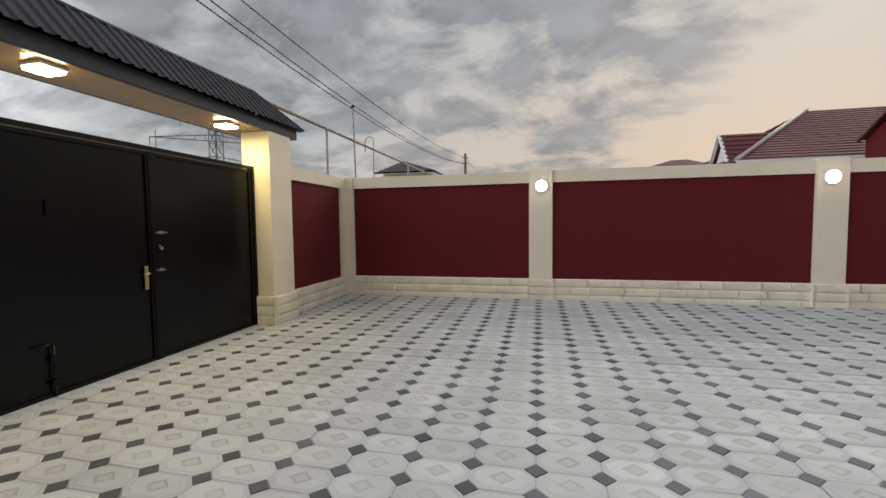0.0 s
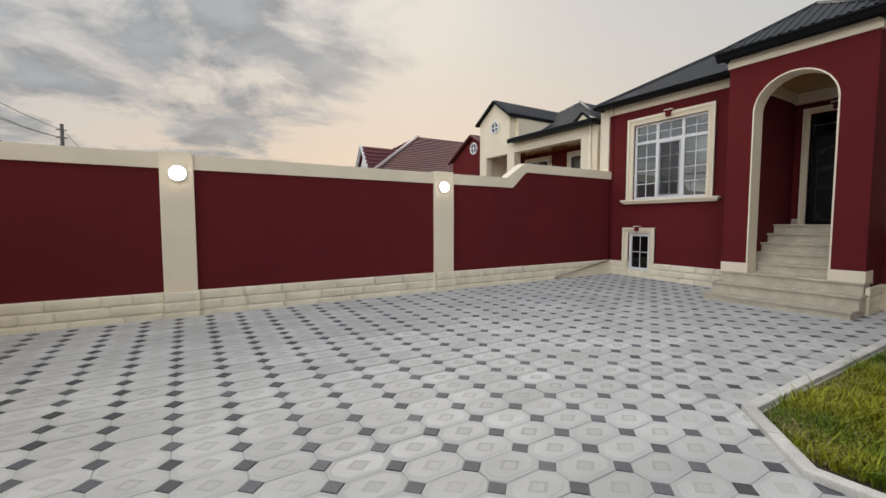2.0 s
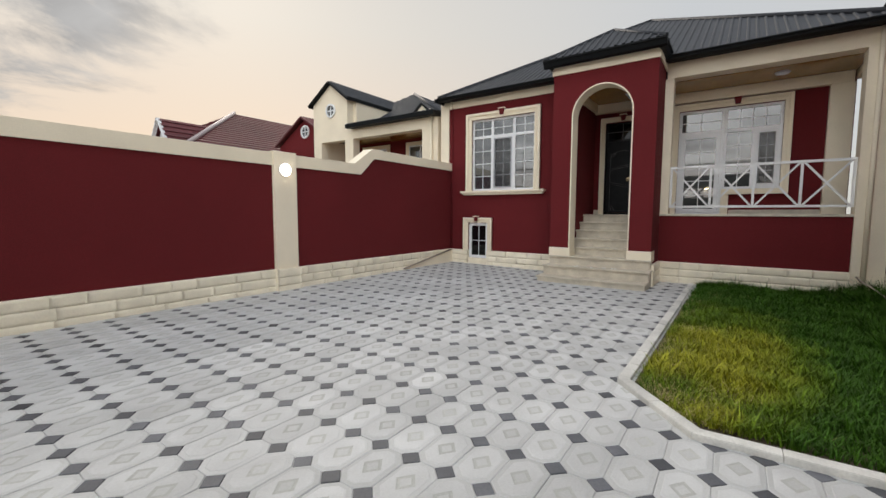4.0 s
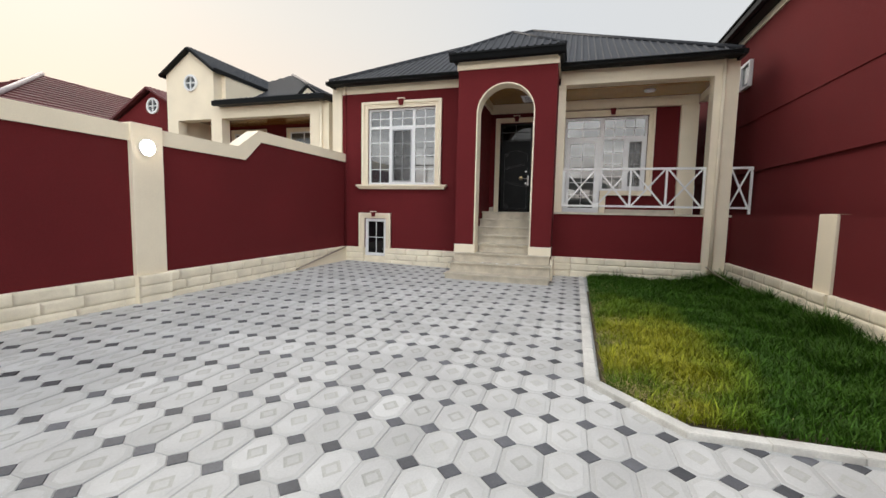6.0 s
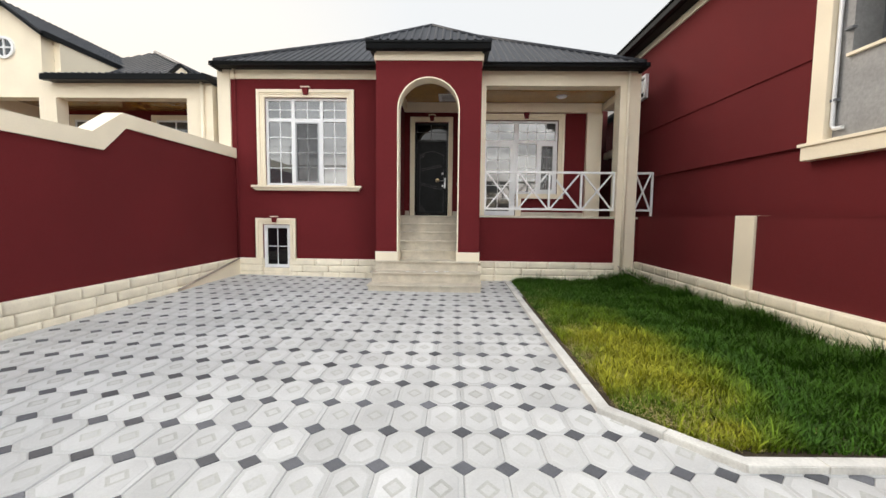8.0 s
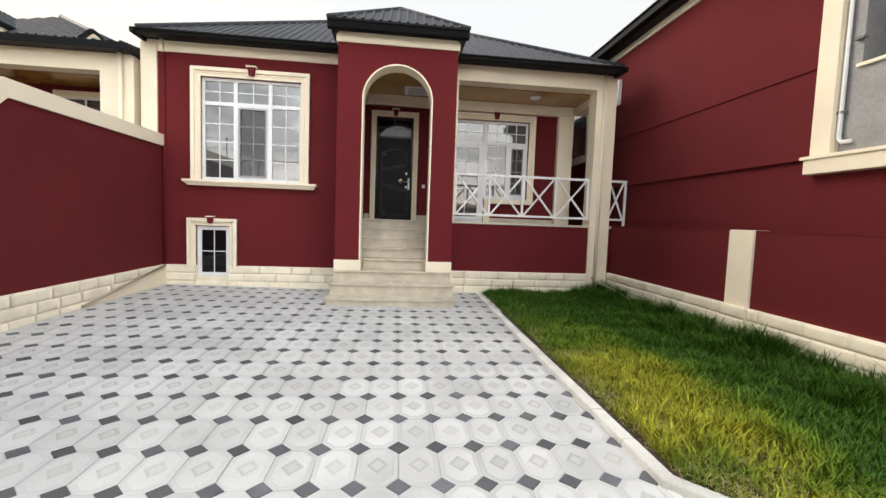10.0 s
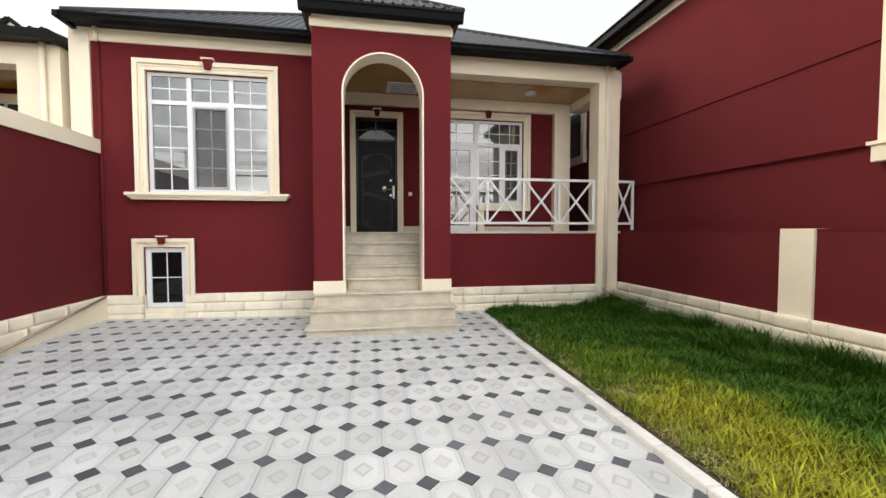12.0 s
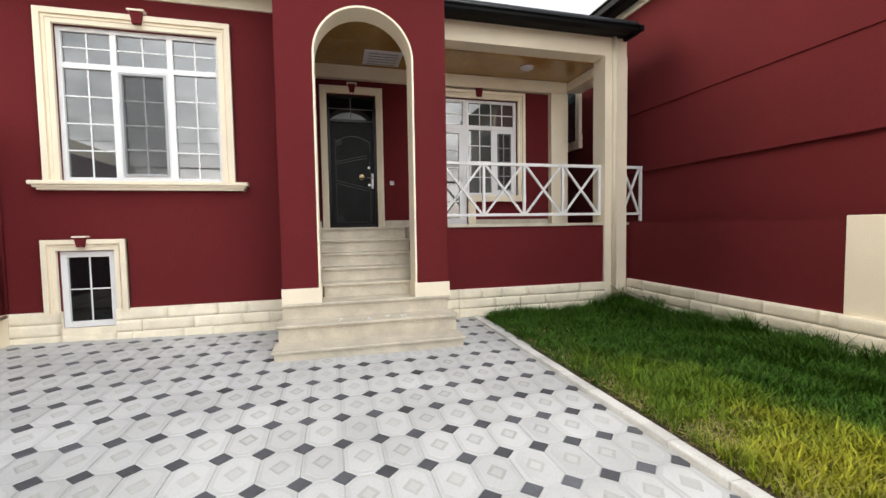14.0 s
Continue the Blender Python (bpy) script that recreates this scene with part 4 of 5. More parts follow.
def veranda_window():
    w = thing("window_3", (12.85, 1.7, LAND), "white plastic balcony door and window unit in a cream surround", "window", kind="structure")
    surround(w, 12.85, 0.635, 2.865, 1.93, 4.03, 0.145)
    keystone(w, 12.85, 1.60, 3.98)
    boxpart("surround_foot", (12.79, 2.722, LAND), (12.849, 2.865, 1.929), CREAM, w, 0.006)
    boxpart("surround_foot", (12.79, 1.675, LAND), (12.849, 1.82, 1.929), CREAM, w, 0.006)
    boxpart("window_sill", (12.75, 0.635, 1.93), (12.90, 1.818, 2.045), CREAM, w, 0.006)
    x, y0, ym, y1, zs, zt0, zt1, z1 = 12.90, 0.78, 1.84, 2.72, 2.05, 3.32, 3.40, 3.88
    bm = bmesh.new()
    frame_bars(bm, x, y0, ym - 0.02, zs, z1, 0.055, 0.06)
    box(bm, (x, y0 + 0.055, zt0), (x + 0.06, ym - 0.075, zt1), 0.004)
    box(bm, (x, 1.235, zs + 0.055), (x + 0.06, 1.305, zt0), 0.004)
    part("window_frame", bm, WHITE, w)
    bm = bmesh.new()
    frame_bars(bm, x, ym - 0.018, y1, LAND, z1, 0.06, 0.06)
    box(bm, (x, ym + 0.042, zt0), (x + 0.06, y1 - 0.06, zt1), 0.004)
    part("door_frame", bm, WHITE, w)
    leaf = thing("balcony_door", (x, 2.4, LAND), "", "")
    leaf.parent = w
    leaf.matrix_parent_inverse = w.matrix_basis.inverted()
    la, lb, lz = ym + 0.045, y1 - 0.063, LAND + 0.06
    bm = bmesh.new()
    frame_bars(bm, x - 0.012, la, lb, lz, zt0 - 0.003, 0.085, 0.05)
    part("leaf_frame", bm, WHITE, leaf)
    boxpart("pane", (x + 0.02, la + 0.085, lz + 0.085), (x + 0.03, lb - 0.085, zt0 - 0.088), CURTAINGLASS, leaf)
    bm = bmesh.new()
    mid = (la + lb) / 2
    box(bm, (x + 0.004, mid - 0.007, lz + 0.085), (x + 0.018, mid + 0.007, zt0 - 0.088))
    for k in range(1, 5):
        z = lz + 0.085 + (zt0 - lz - 0.173) * k / 5
        box(bm, (x + 0.005, la + 0.085, z - 0.007), (x + 0.017, lb - 0.085, z + 0.007))
    part("glazing_bar", bm, WHITE, leaf)
    bm = bmesh.new()
    rod(bm, (x - 0.012, la + 0.04, 2.42), (x - 0.05, la + 0.04, 2.42), 0.009, 8)
    rod(bm, (x - 0.05, la + 0.04, 2.42), (x - 0.05, la + 0.04, 2.31), 0.009, 8)
    part("door_handle", bm, WHITE, leaf)
    light_of_window(w, x + 0.015, y0 + 0.055, 1.235, zs + 0.055, zt0, 2, 4, 0.06, glass=CURTAINGLASS)
    bm = bmesh.new()
    frame_bars(bm, x - 0.022, y0 + 0.115, 1.175, zs + 0.115, zt0 - 0.06, 0.025, 0.012)
    part("screen_frame", bm, BARGREY, w, "grey insect screen frame")
    boxpart("insect_screen", (x - 0.016, y0 + 0.14, zs + 0.14), (x - 0.014, 1.15, zt0 - 0.085), SCREEN, w, label="dark insect screen")
    light_of_window(w, x + 0.015, 1.305, ym - 0.075, zs + 0.055, zt0, 2, 4, glass=CURTAINGLASS)
    light_of_window(w, x + 0.015, y0 + 0.055, ym - 0.075, zt1, z1 - 0.055, 4, 2, glass=CURTAINGLASS)
    light_of_window(w, x + 0.015, ym + 0.042, y1 - 0.06, zt1, z1 - 0.06, 2, 2, glass=CURTAINGLASS)


veranda_window()
bm = bmesh.new()
box(bm, (12.836, 3.24, 2.23), (12.85, 3.315, 2.305), 0.004)
box(bm, (12.832, 3.252, 2.242), (12.836, 3.303, 2.293))
tagged(part("light_switch", bm, WHITE), "square white plastic switch beside the entrance door", "switch")
for nm, xx, yy, s in (("ceiling_light", 12.30, 3.47, 0.22), ("ceiling_light", 12.15, 0.9, 0.13)):
    cl = thing(nm, (xx, yy, 4.285), "unlit flat white ceiling light with a grey grille" if s > 0.2 else "small round unlit ceiling light", "ceiling light")
    if s > 0.2:
        boxpart("light_frame", (xx - 0.30, yy - 0.31, 4.27), (xx + 0.30, yy + 0.31, 4.284), WHITE, cl, 0.004)
        boxpart("diffuser", (xx - 0.275, yy - 0.285, 4.262), (xx + 0.275, yy + 0.285, 4.270), PANEL_OFF, cl)
        bm = bmesh.new()
        for k in range(5):
            u = xx - 0.22 + 0.11 * k
            box(bm, (u - 0.006, yy - 0.24, 4.255), (u + 0.006, yy + 0.24, 4.262))
        part("louvre", bm, BARGREY, cl, "grey louvre bars")
    else:
        bm = bmesh.new()
        rod(bm, (xx, yy, 4.284), (xx, yy, 4.255), 0.13, 20, 0.11)
        part("diffuser", bm, PANEL_OFF, cl)
sw = thing("side_window", (13.7, SU, 3.3), "dark narrow window with a cream surround beside the veranda", "window")
bm = bmesh.new()
box(bm, (13.40, SU + 0.001, 3.15), (13.53, SU + 0.10, 4.75), 0.006)
box(bm, (13.53, SU + 0.001, 3.15), (14.5, SU + 0.10, 3.33), 0.006)
part("surround", bm, CREAM, sw)
boxpart("pane", (13.53, SU + 0.001, 3.33), (14.5, SU + 0.03, 4.75), GLASS, sw)


def railing():
    r = thing("balustrade", (FX + 0.1, 1.3, 1.49), "white metal balustrade with crossed bars", "railing")
    x, zt, zb = FX + 0.09, 2.455, 1.635

    def bay(y0, y1):
        bm = bmesh.new()
        bar(bm, (x, y0, zb), (x, y1, zt), 0.034, 0.034, (1, 0, 0))
        part("cross_bar", bm, RAILW, r)
        bm = bmesh.new()
        bar(bm, (x + 0.004, y1, zb), (x + 0.004, y0, zt), 0.032, 0.032, (1, 0, 0))
        part("cross_bar", bm, RAILW, r)

    for a, b in ((-0.181, 2.711), (-1.03, -0.619)):
        boxpart("top_rail", (x - 0.028, a, zt - 0.024), (x + 0.028, b, zt + 0.024), RAILW, r, 0.004)
        boxpart("bottom_rail", (x - 0.024, a, zb - 0.022), (x + 0.024, b, zb + 0.022), RAILW, r, 0.004)
    n = 4
    for i in range(n + 1):
        y = -0.158 + (2.686 + 0.158) * i / n
        boxpart("upright", (x - 0.021, y - 0.021, zb - 0.021), (x + 0.021, y + 0.021, zt - 0.024), RAILW, r)
        if i < n:
            bay(y + 0.02, y + 2.844 / n - 0.02)
    boxpart("upright", (x - 0.021, -1.03, 1.485), (x + 0.021, -0.988, zt - 0.024), RAILW, r)
    bay(-0.98, -0.635)


railing()

# ---- gate and canopy ----
G = thing("metal_gate", (-3.08, 3.9, 0), "closed black sheet-metal double gate in an angle-iron frame", "gate")
gx = -3.08
bm = bmesh.new()
box(bm, (gx - 0.03, 5.56, 0.0), (gx + 0.045, 5.615, 2.45), 0.004)
box(bm, (gx - 0.03, 1.285, 0.0), (gx + 0.045, 1.34, 2.45), 0.004)
box(bm, (gx - 0.03, 1.34, 2.40), (gx + 0.045, 5.56, 2.45), 0.004)
part("gate_frame", bm, GATE, G)
for y0, y1 in ((3.90, 5.55), (1.35, 3.85)):
    leaf = boxpart("gate_leaf", (gx - 0.01, y0, 0.02), (gx + 0.01, y1, 2.39), GATE, G)
    bm = bmesh.new()
    box(bm, (gx + 0.011, y0, 0.02), (gx + 0.03, y0 + 0.04, 2.39), 0.003)
    box(bm, (gx + 0.011, y1 - 0.04, 0.02), (gx + 0.03, y1, 2.39), 0.003)
    box(bm, (gx + 0.011, y0 + 0.04, 0.02), (gx + 0.03, y1 - 0.04, 0.06), 0.003)
    box(bm, (gx + 0.011, y0 + 0.04, 2.35), (gx + 0.03, y1 - 0.04, 2.39), 0.003)
    part("leaf_rim", bm, GATE, leaf)
boxpart("cover_strip", (gx + 0.03, 3.84, 0.02), (gx + 0.038, 3.91, 2.39), GATE, G)
h = boxpart("lock_plate", (gx + 0.03, 3.73, 0.85), (gx + 0.040, 3.775, 1.11), BRASS, G, 0.004, "brass lock plate")
bm = bmesh.new()
rod(bm, (gx + 0.040, 3.752, 1.03), (gx + 0.085, 3.752, 1.03), 0.009)
rod(bm, (gx + 0.082, 3.759, 1.03), (gx + 0.082, 3.675, 1.025), 0.009, 10, 0.007)
part("lever", bm, BRASS, h)
for y, z, l in ((3.96, 1.48, 0.16), (3.94, 1.05, 0.12)):
    bm = bmesh.new()
    rod(bm, (gx + 0.035, y - l / 2, z), (gx + 0.035, y + l / 2, z), 0.008)
    box(bm, (gx + 0.012, y - 0.03, z - 0.02), (gx + 0.03, y + 0.03, z + 0.02), 0.003)
    part("bolt", bm, STEEL, G, "grey slide bolt")
bm = bmesh.new()
rod(bm, (gx + 0.012, 3.955, 1.30), (gx + 0.05, 3.955, 1.30), 0.02, 12)
rod(bm, (gx + 0.045, 3.955, 1.30), (gx + 0.045, 3.925, 1.335), 0.008, 8)
part("latch", bm, STEEL, G, "grey latch")
bm = bmesh.new()
rod(bm, (gx + 0.04, 2.80, 0.02), (gx + 0.04, 2.80, 0.50), 0.011)
rod(bm, (gx + 0.04, 2.66, 0.505), (gx + 0.04, 2.81, 0.505), 0.009)
box(bm, (gx + 0.012, 2.77, 0.14), (gx + 0.055, 2.83, 0.18), 0.003)
box(bm, (gx + 0.012, 2.77, 0.36), (gx + 0.055, 2.83, 0.40), 0.003)
part("drop_bolt", bm, GATE, G)
boxpart("pull", (gx + 0.012, 2.82, 1.66), (gx + 0.03, 2.85, 1.80), GATE, G, 0.004)

CAN = thing("gate_canopy", (-3.1, 3.4, 2.97), "canopy over the gate with a ribbed charcoal roof and ochre soffit", "canopy")
cy0, cy1 = 0.40, 6.50
boxpart("soffit", (-3.50, cy0 + 0.16, 2.977), (-2.80, cy1 - 0.16, 3.0), WOOD, CAN, label="ochre laminate soffit")
bm = bmesh.new()
box(bm, (-2.80, cy0 + 0.12, 2.975), (-2.765, cy1 - 0.12, 3.14), 0.004)
box(bm, (-3.535, cy0 + 0.12, 2.975), (-3.50, cy1 - 0.12, 3.14), 0.004)
box(bm, (-3.50, cy1 - 0.155, 2.975), (-2.80, cy1 - 0.12, 3.14), 0.004)
box(bm, (-3.50, cy0 + 0.12, 2.975), (-2.80, cy0 + 0.155, 3.14), 0.004)
part("fascia", bm, ROOF, CAN, "dark grey fascia")
ra, rb = (-2.70, cy1, 3.15), (-2.70, cy0, 3.15)
rt, ru = (-3.15, cy1 - 0.66, 3.64), (-3.15, cy0 + 0.66, 3.64)
for quad in ([ra, rb, ru, rt], [(-3.60, cy0, 3.15), (-3.60, cy1, 3.15), rt, ru], [(-3.60, cy1, 3.15), ra, rt], [rb, (-3.60, cy0, 3.15), ru]):
    bm = bmesh.new()
    ribbed(bm, quad, 0.13, 0.022, 0.02)
    part("roof_slope", bm, ROOF, CAN, "charcoal ribbed sheet")
bm = bmesh.new()
ridge_cap(bm, rt, ru, 0.03)
ridge_cap(bm, ra, rt, 0.022)
ridge_cap(bm, rb, ru, 0.022)
part("ridge_cap", bm, ROOF, CAN)


def gate_light(y):
    l = thing("canopy_light", (-3.03, y, 2.975), "lit square ceiling light of warm white under the canopy", "ceiling light", "lights under the canopy")
    boxpart("light_frame", (-3.15, y - 0.115, 2.945), (-2.91, y + 0.115, 2.976), WHITE, l, 0.004)
    boxpart("diffuser", (-3.135, y - 0.10, 2.915), (-2.925, y + 0.10, 2.945), PANEL_ON, l)
    lamp = new("canopy_lamp", bpy.data.lights.new("canopy_lamp", "AREA"))
    lamp.data.shape, lamp.data.size, lamp.data.energy, lamp.data.color = "SQUARE", 0.20, 17.0, (1.0, 0.83, 0.40)
    lamp.matrix_world = look((-3.03, y, 2.905), (-3.03, y + 0.0001, 0))


gate_light(5.06)
gate_light(2.87)


def wall_lamp(x):
    l = thing("wall_lamp", (x, NY - 0.09, 2.24), "lit round opal wall lamp on a cream post", "wall lamp", "lamps on the yard wall")
    bm = bmesh.new()
    rod(bm, (x, NY - 0.07, 2.24), (x, NY - 0.095, 2.24), 0.12, 24)
    part("lamp_base", bm, WHITE, l)
    bm = bmesh.new()
    bmesh.ops.create_uvsphere(bm, u_segments=24, v_segments=12, radius=0.103)
    for v in bm.verts:
        v.co = Vector((v.co.x + x, NY - 0.10 + v.co.z * 0.5 - 0.0, v.co.y + 2.24))
    for f in bm.faces:
        f.smooth = True
    part("globe", bm, GLOBE, l)


wall_lamp(1.25)
wall_lamp(5.93)

# ---- lawn ----
KX0, KY1 = 4.45, 2.28
kerb_line = [(11.36, 2.25), (5.11, 2.31), (4.41, 1.70), (4.47, -0.66)]
bm = bmesh.new()
prism(bm, [(11.36, 2.12), (5.16, 2.18), (4.55, 1.64), (4.6, -0.66), (11.36, -0.66)], "z", -0.1, 0.012)
part("lawn_soil", bm, SOIL, label="dark soil under the lawn", kind="structure")


def in_lawn(x, y):
    if y < -0.6 or x > 11.3:
        return False
    if y > 2.14 - 0.01 * (x - 5):
        return False
    if x < 4.6 or (x - 4.58) * 0.54 < (y - 1.66) * 0.61 - 0.02:
        return False
    return True


def lawn():
    rng = np.random.default_rng(5)
    n = 105000
    xs, ys = rng.uniform(4.5, 11.33, n), rng.uniform(-0.62, 2.2, n)
    verts, faces = [], []
    k = 0
    for x, y, r1, r2, r3, r4 in zip(xs, ys, *rng.random((4, n))):
        if not in_lawn(x, y):
            continue
        c = noise.noise((x * 1.7, y * 1.7, 3.0))
        d = noise.noise((x * 6, y * 6, 9.0))
        f = noise.noise((x * 3.1, y * 3.1, 5.0))
        h = 0.055 + 0.06 * r1 + 0.045 * c + 0.05 * max(f, -0.3) + 0.03 * d
        if y < 0.2:
            h *= 1.0 + (1.45 + 0.5 * (x < 8.2)) * (0.2 - y) / 0.8 + 0.5 * (noise.noise((x * 3, 0.3, 1)) > 0.2)
        if x > 10.7:
            h *= 1.0 + 0.8 * (x - 10.7)
        edge = 2.16 - y
        bare = 0.10 * (0.15 + noise.noise((x * 1.9, 4.0, 2.0)))
        if edge < bare and x < 9.5:
            if r1 > 0.22:
                continue
            h *= 0.7
        elif r4 > 0.96 and y > 0.3:
            h *= 1.5
        h = max(h, 0.03)
        a = 7.0 * noise.noise((x * 2.6, y * 2.6, 31.0)) + (r2 - 0.5) * 6.2
        lean = (0.2 + 0.95 * r3) * h
        dxx, dyy = math.cos(a), math.sin(a)
        w = 0.0028 + 0.0038 * r4
        px, py = -dyy * w, dxx * w
        verts += [(x - px, y - py, 0.0), (x + px, y + py, 0.0),
                  (x - px * 0.8 + dxx * lean * 0.3, y - py * 0.8 + dyy * lean * 0.3, h * 0.6), (x + px * 0.8 + dxx * lean * 0.3, y + py * 0.8 + dyy * lean * 0.3, h * 0.6),
                  (x + dxx * lean, y + dyy * lean, h)]
        faces += [(k, k + 1, k + 3, k + 2), (k + 2, k + 3, k + 4)]
        k += 5
    green = len(faces)
    # dry straw between the blades, most of it by the kerb
    for _ in range(9000):
        x, y = rng.uniform(4.6, 10.6), 2.16 - abs(rng.normal(0, 0.38))
        if not in_lawn(x, y):
            continue
        a, l, z = rng.uniform(0, 2 * math.pi), rng.uniform(0.03, 0.10), rng.uniform(0.015, 0.055)
        dxx, dyy, w = math.cos(a) * l, math.sin(a) * l, 0.0016
        px, py = -math.sin(a) * w, math.cos(a) * w
        z2 = z + rng.uniform(-0.01, 0.03)
        verts += [(x - px, y - py, z), (x + px, y + py, z), (x + px + dxx, y + py + dyy, z2), (x - px + dxx, y - py + dyy, z2)]
        faces.append((k, k + 1, k + 2, k + 3))
        k += 4
    me = bpy.data.meshes.new("grass")
    me.from_pydata(verts, [], faces)
    me.materials.append(GRASS)
    me.materials.append(STRAW)
    me.polygons.foreach_set("material_index", [0] * green + [1] * (len(faces) - green))
    tagged(new("grass", me), "uneven green lawn with a yellowed patch by the kerb", "grass", kind="stuff")


lawn()
KERB_TH = thing("lawn_kerb", (4.5, 1.0, 0), "low white concrete kerb round the lawn", "", kind="structure")
for (ax, ay), (bx_, by_) in zip(kerb_line, kerb_line[1:]):
    L = math.hypot(bx_ - ax, by_ - ay)
    n = max(1, round(L / 0.45))
    for i in range(n):
        p = Vector((ax + (bx_ - ax) * i / n, ay + (by_ - ay) * i / n, 0))
        q = Vector((ax + (bx_ - ax) * (i + 1) / n, ay + (by_ - ay) * (i + 1) / n, 0))
        d = (q - p).normalized()
        side = Vector((-d.y, d.x, 0)) * 0.05
        bm = bmesh.new()
        a = p + d * 0.0012 + side
        b = q - d * 0.0012 + side
        bar(bm, (a.x, a.y, 0.002), (b.x, b.y, 0.002), 0.10, 0.086 + 0.003 * (i % 3))
        bmesh.ops.bevel(bm, geom=bm.edges[:], offset=0.005, segments=2, affect="EDGES")
        part("kerb_stone", bm, KERB, KERB_TH)

# ---- beyond the yard ----
NH = thing("north_house", (11.45, 11.5, 0), "cream house with a small gable, open loggia and charcoal roof", "house")
nx = 11.45
bm = bmesh.new()
wall_x(bm, nx, nx + 0.3, 12.6, 14.38, 0.0, 4.36, [(12.72, 13.97, 1.5, 4.0)])
prism(bm, [(12.6, 4.36), (14.38, 4.36), (14.38, 5.36), (13.42, 5.99), (12.6, 5.42)], "x", nx, nx + 0.3)
part("gable_wall", bm, CREAM, NH)
boxpart("side_wall", (nx + 0.3, 14.1, 0), (16.5, 14.38, 5.4), CREAM, NH)
bm = bmesh.new()
wall_x(bm, nx + 0.002, nx + 0.3, 8.78, 12.6, 0.0, 4.35, [(9.36, 12.33, 1.5, 4.0)])
part("loggia_wall", bm, CREAM, NH)
boxpart("side_wall", (nx + 0.301, 8.78, 0), (13.2, 9.06, 4.4), CREAM, NH)
boxpart("side_wall", (nx + 0.301, 12.46, 4.4), (15.0, 12.6, 5.4), CREAM, NH)
boxpart("back_wall", (13.2, 8.8, 0), (13.4, 14.2, 4.4), RED, NH)
boxpart("loggia_ceiling", (nx + 0.3, 8.9, 4.14), (13.2, 14.1, 4.20), WOOD, NH)
boxpart("loggia_floor", (nx + 0.3, 8.9, 1.4), (13.2, 14.1, 1.5), CONCRETE, NH)
for y0, y1 in ((10.1, 11.4), (12.2, 13.6)):
    nw = thing("window", (13.2, y0, 2), "", "")
    nw.parent = NH
    nw.matrix_parent_inverse = NH.matrix_basis.inverted()
    bm = bmesh.new()
    frame_bars(bm, 13.13, y0, y1, 2.2, 4.02, 0.13, 0.06)
    part("window_frame", bm, CREAM, nw)
    boxpart("pane", (13.16, y0 + 0.13, 2.33), (13.18, y1 - 0.13, 3.89), GLASS, nw)
    bm = bmesh.new()
    frame_bars(bm, 13.15, y0 + 0.13, y1 - 0.13, 2.33, 3.89, 0.05, 0.04)
    box(bm, (13.15, (y0 + y1) / 2 - 0.02, 2.33), (13.19, (y0 + y1) / 2 + 0.02, 3.89))
    part("sash", bm, WHITE, nw)
bm = bmesh.new()
box(bm, (nx - 0.18, 8.80, 4.32), (nx + 0.4, 12.36, 4.36))
box(bm, (nx - 0.32, 8.72, 4.30), (nx - 0.18, 12.38, 4.43), 0.012)
box(bm, (nx - 0.179, 8.72, 4.30), (14.0, 8.80, 4.43), 0.012)
part("gutter", bm, GUTTER, NH)
for q in ([(nx - 0.28, 12.40, 4.44), (nx - 0.28, 8.72, 4.44), (12.7, 8.72, 4.66), (12.7, 12.40, 4.66)],
          [(12.6, 14.6, 4.8), (12.6, 9.59, 4.8), (15.5, 12.9, 6.5)],
          [(12.6, 9.59, 4.8), (19.0, 9.59, 4.8), (19.0, 12.9, 6.5), (15.5, 12.9, 6.5)]):
    bm = bmesh.new()
    ribbed(bm, q)
    part("roof_slope", bm, ROOF, NH)
bm = bmesh.new()
ridge_cap(bm, (12.6, 9.59, 4.82), (15.5, 12.9, 6.52), 0.05)
part("ridge_cap", bm, ROOF, NH)
bm = bmesh.new()
prism(bm, [(9.45, 4.5), (10.45, 4.5), (9.95, 4.92)], "x", 12.2, 13.2)
part("small_gable", bm, CREAM, NH)
for ya in (9.35, 10.55):
    bm = bmesh.new()
    bar(bm, (12.18, ya, 4.5), (12.18, 9.95, 4.98), 0.06, 0.07, (1, 0, 0))
    part("barge_board", bm, GUTTER, NH)
for ya, yb in ((14.50, 13.41), (12.46, 13.41)):
    bm = bmesh.new()
    za = 5.37
    ribbed(bm, [(nx - 0.10, ya, za), (16.5, ya, za), (16.5, yb, 6.08), (nx - 0.10, yb, 6.08)])
    part("gable_roof", bm, ROOF, NH)
    bm = bmesh.new()
    bar(bm, (nx - 0.10, ya, za - 0.05), (nx - 0.10, yb, 6.03), 0.05, 0.12, (1, 0, 0))
    bar(bm, (nx - 0.10, ya, za - 0.02), (16.0, ya, za - 0.02), 0.08, 0.11)
    part("barge_board", bm, GUTTER, NH)
tube("downpipe", [(nx - 0.06, 8.98, 4.45), (nx - 0.06, 8.98, 0)], 0.04, CREAM, NH)


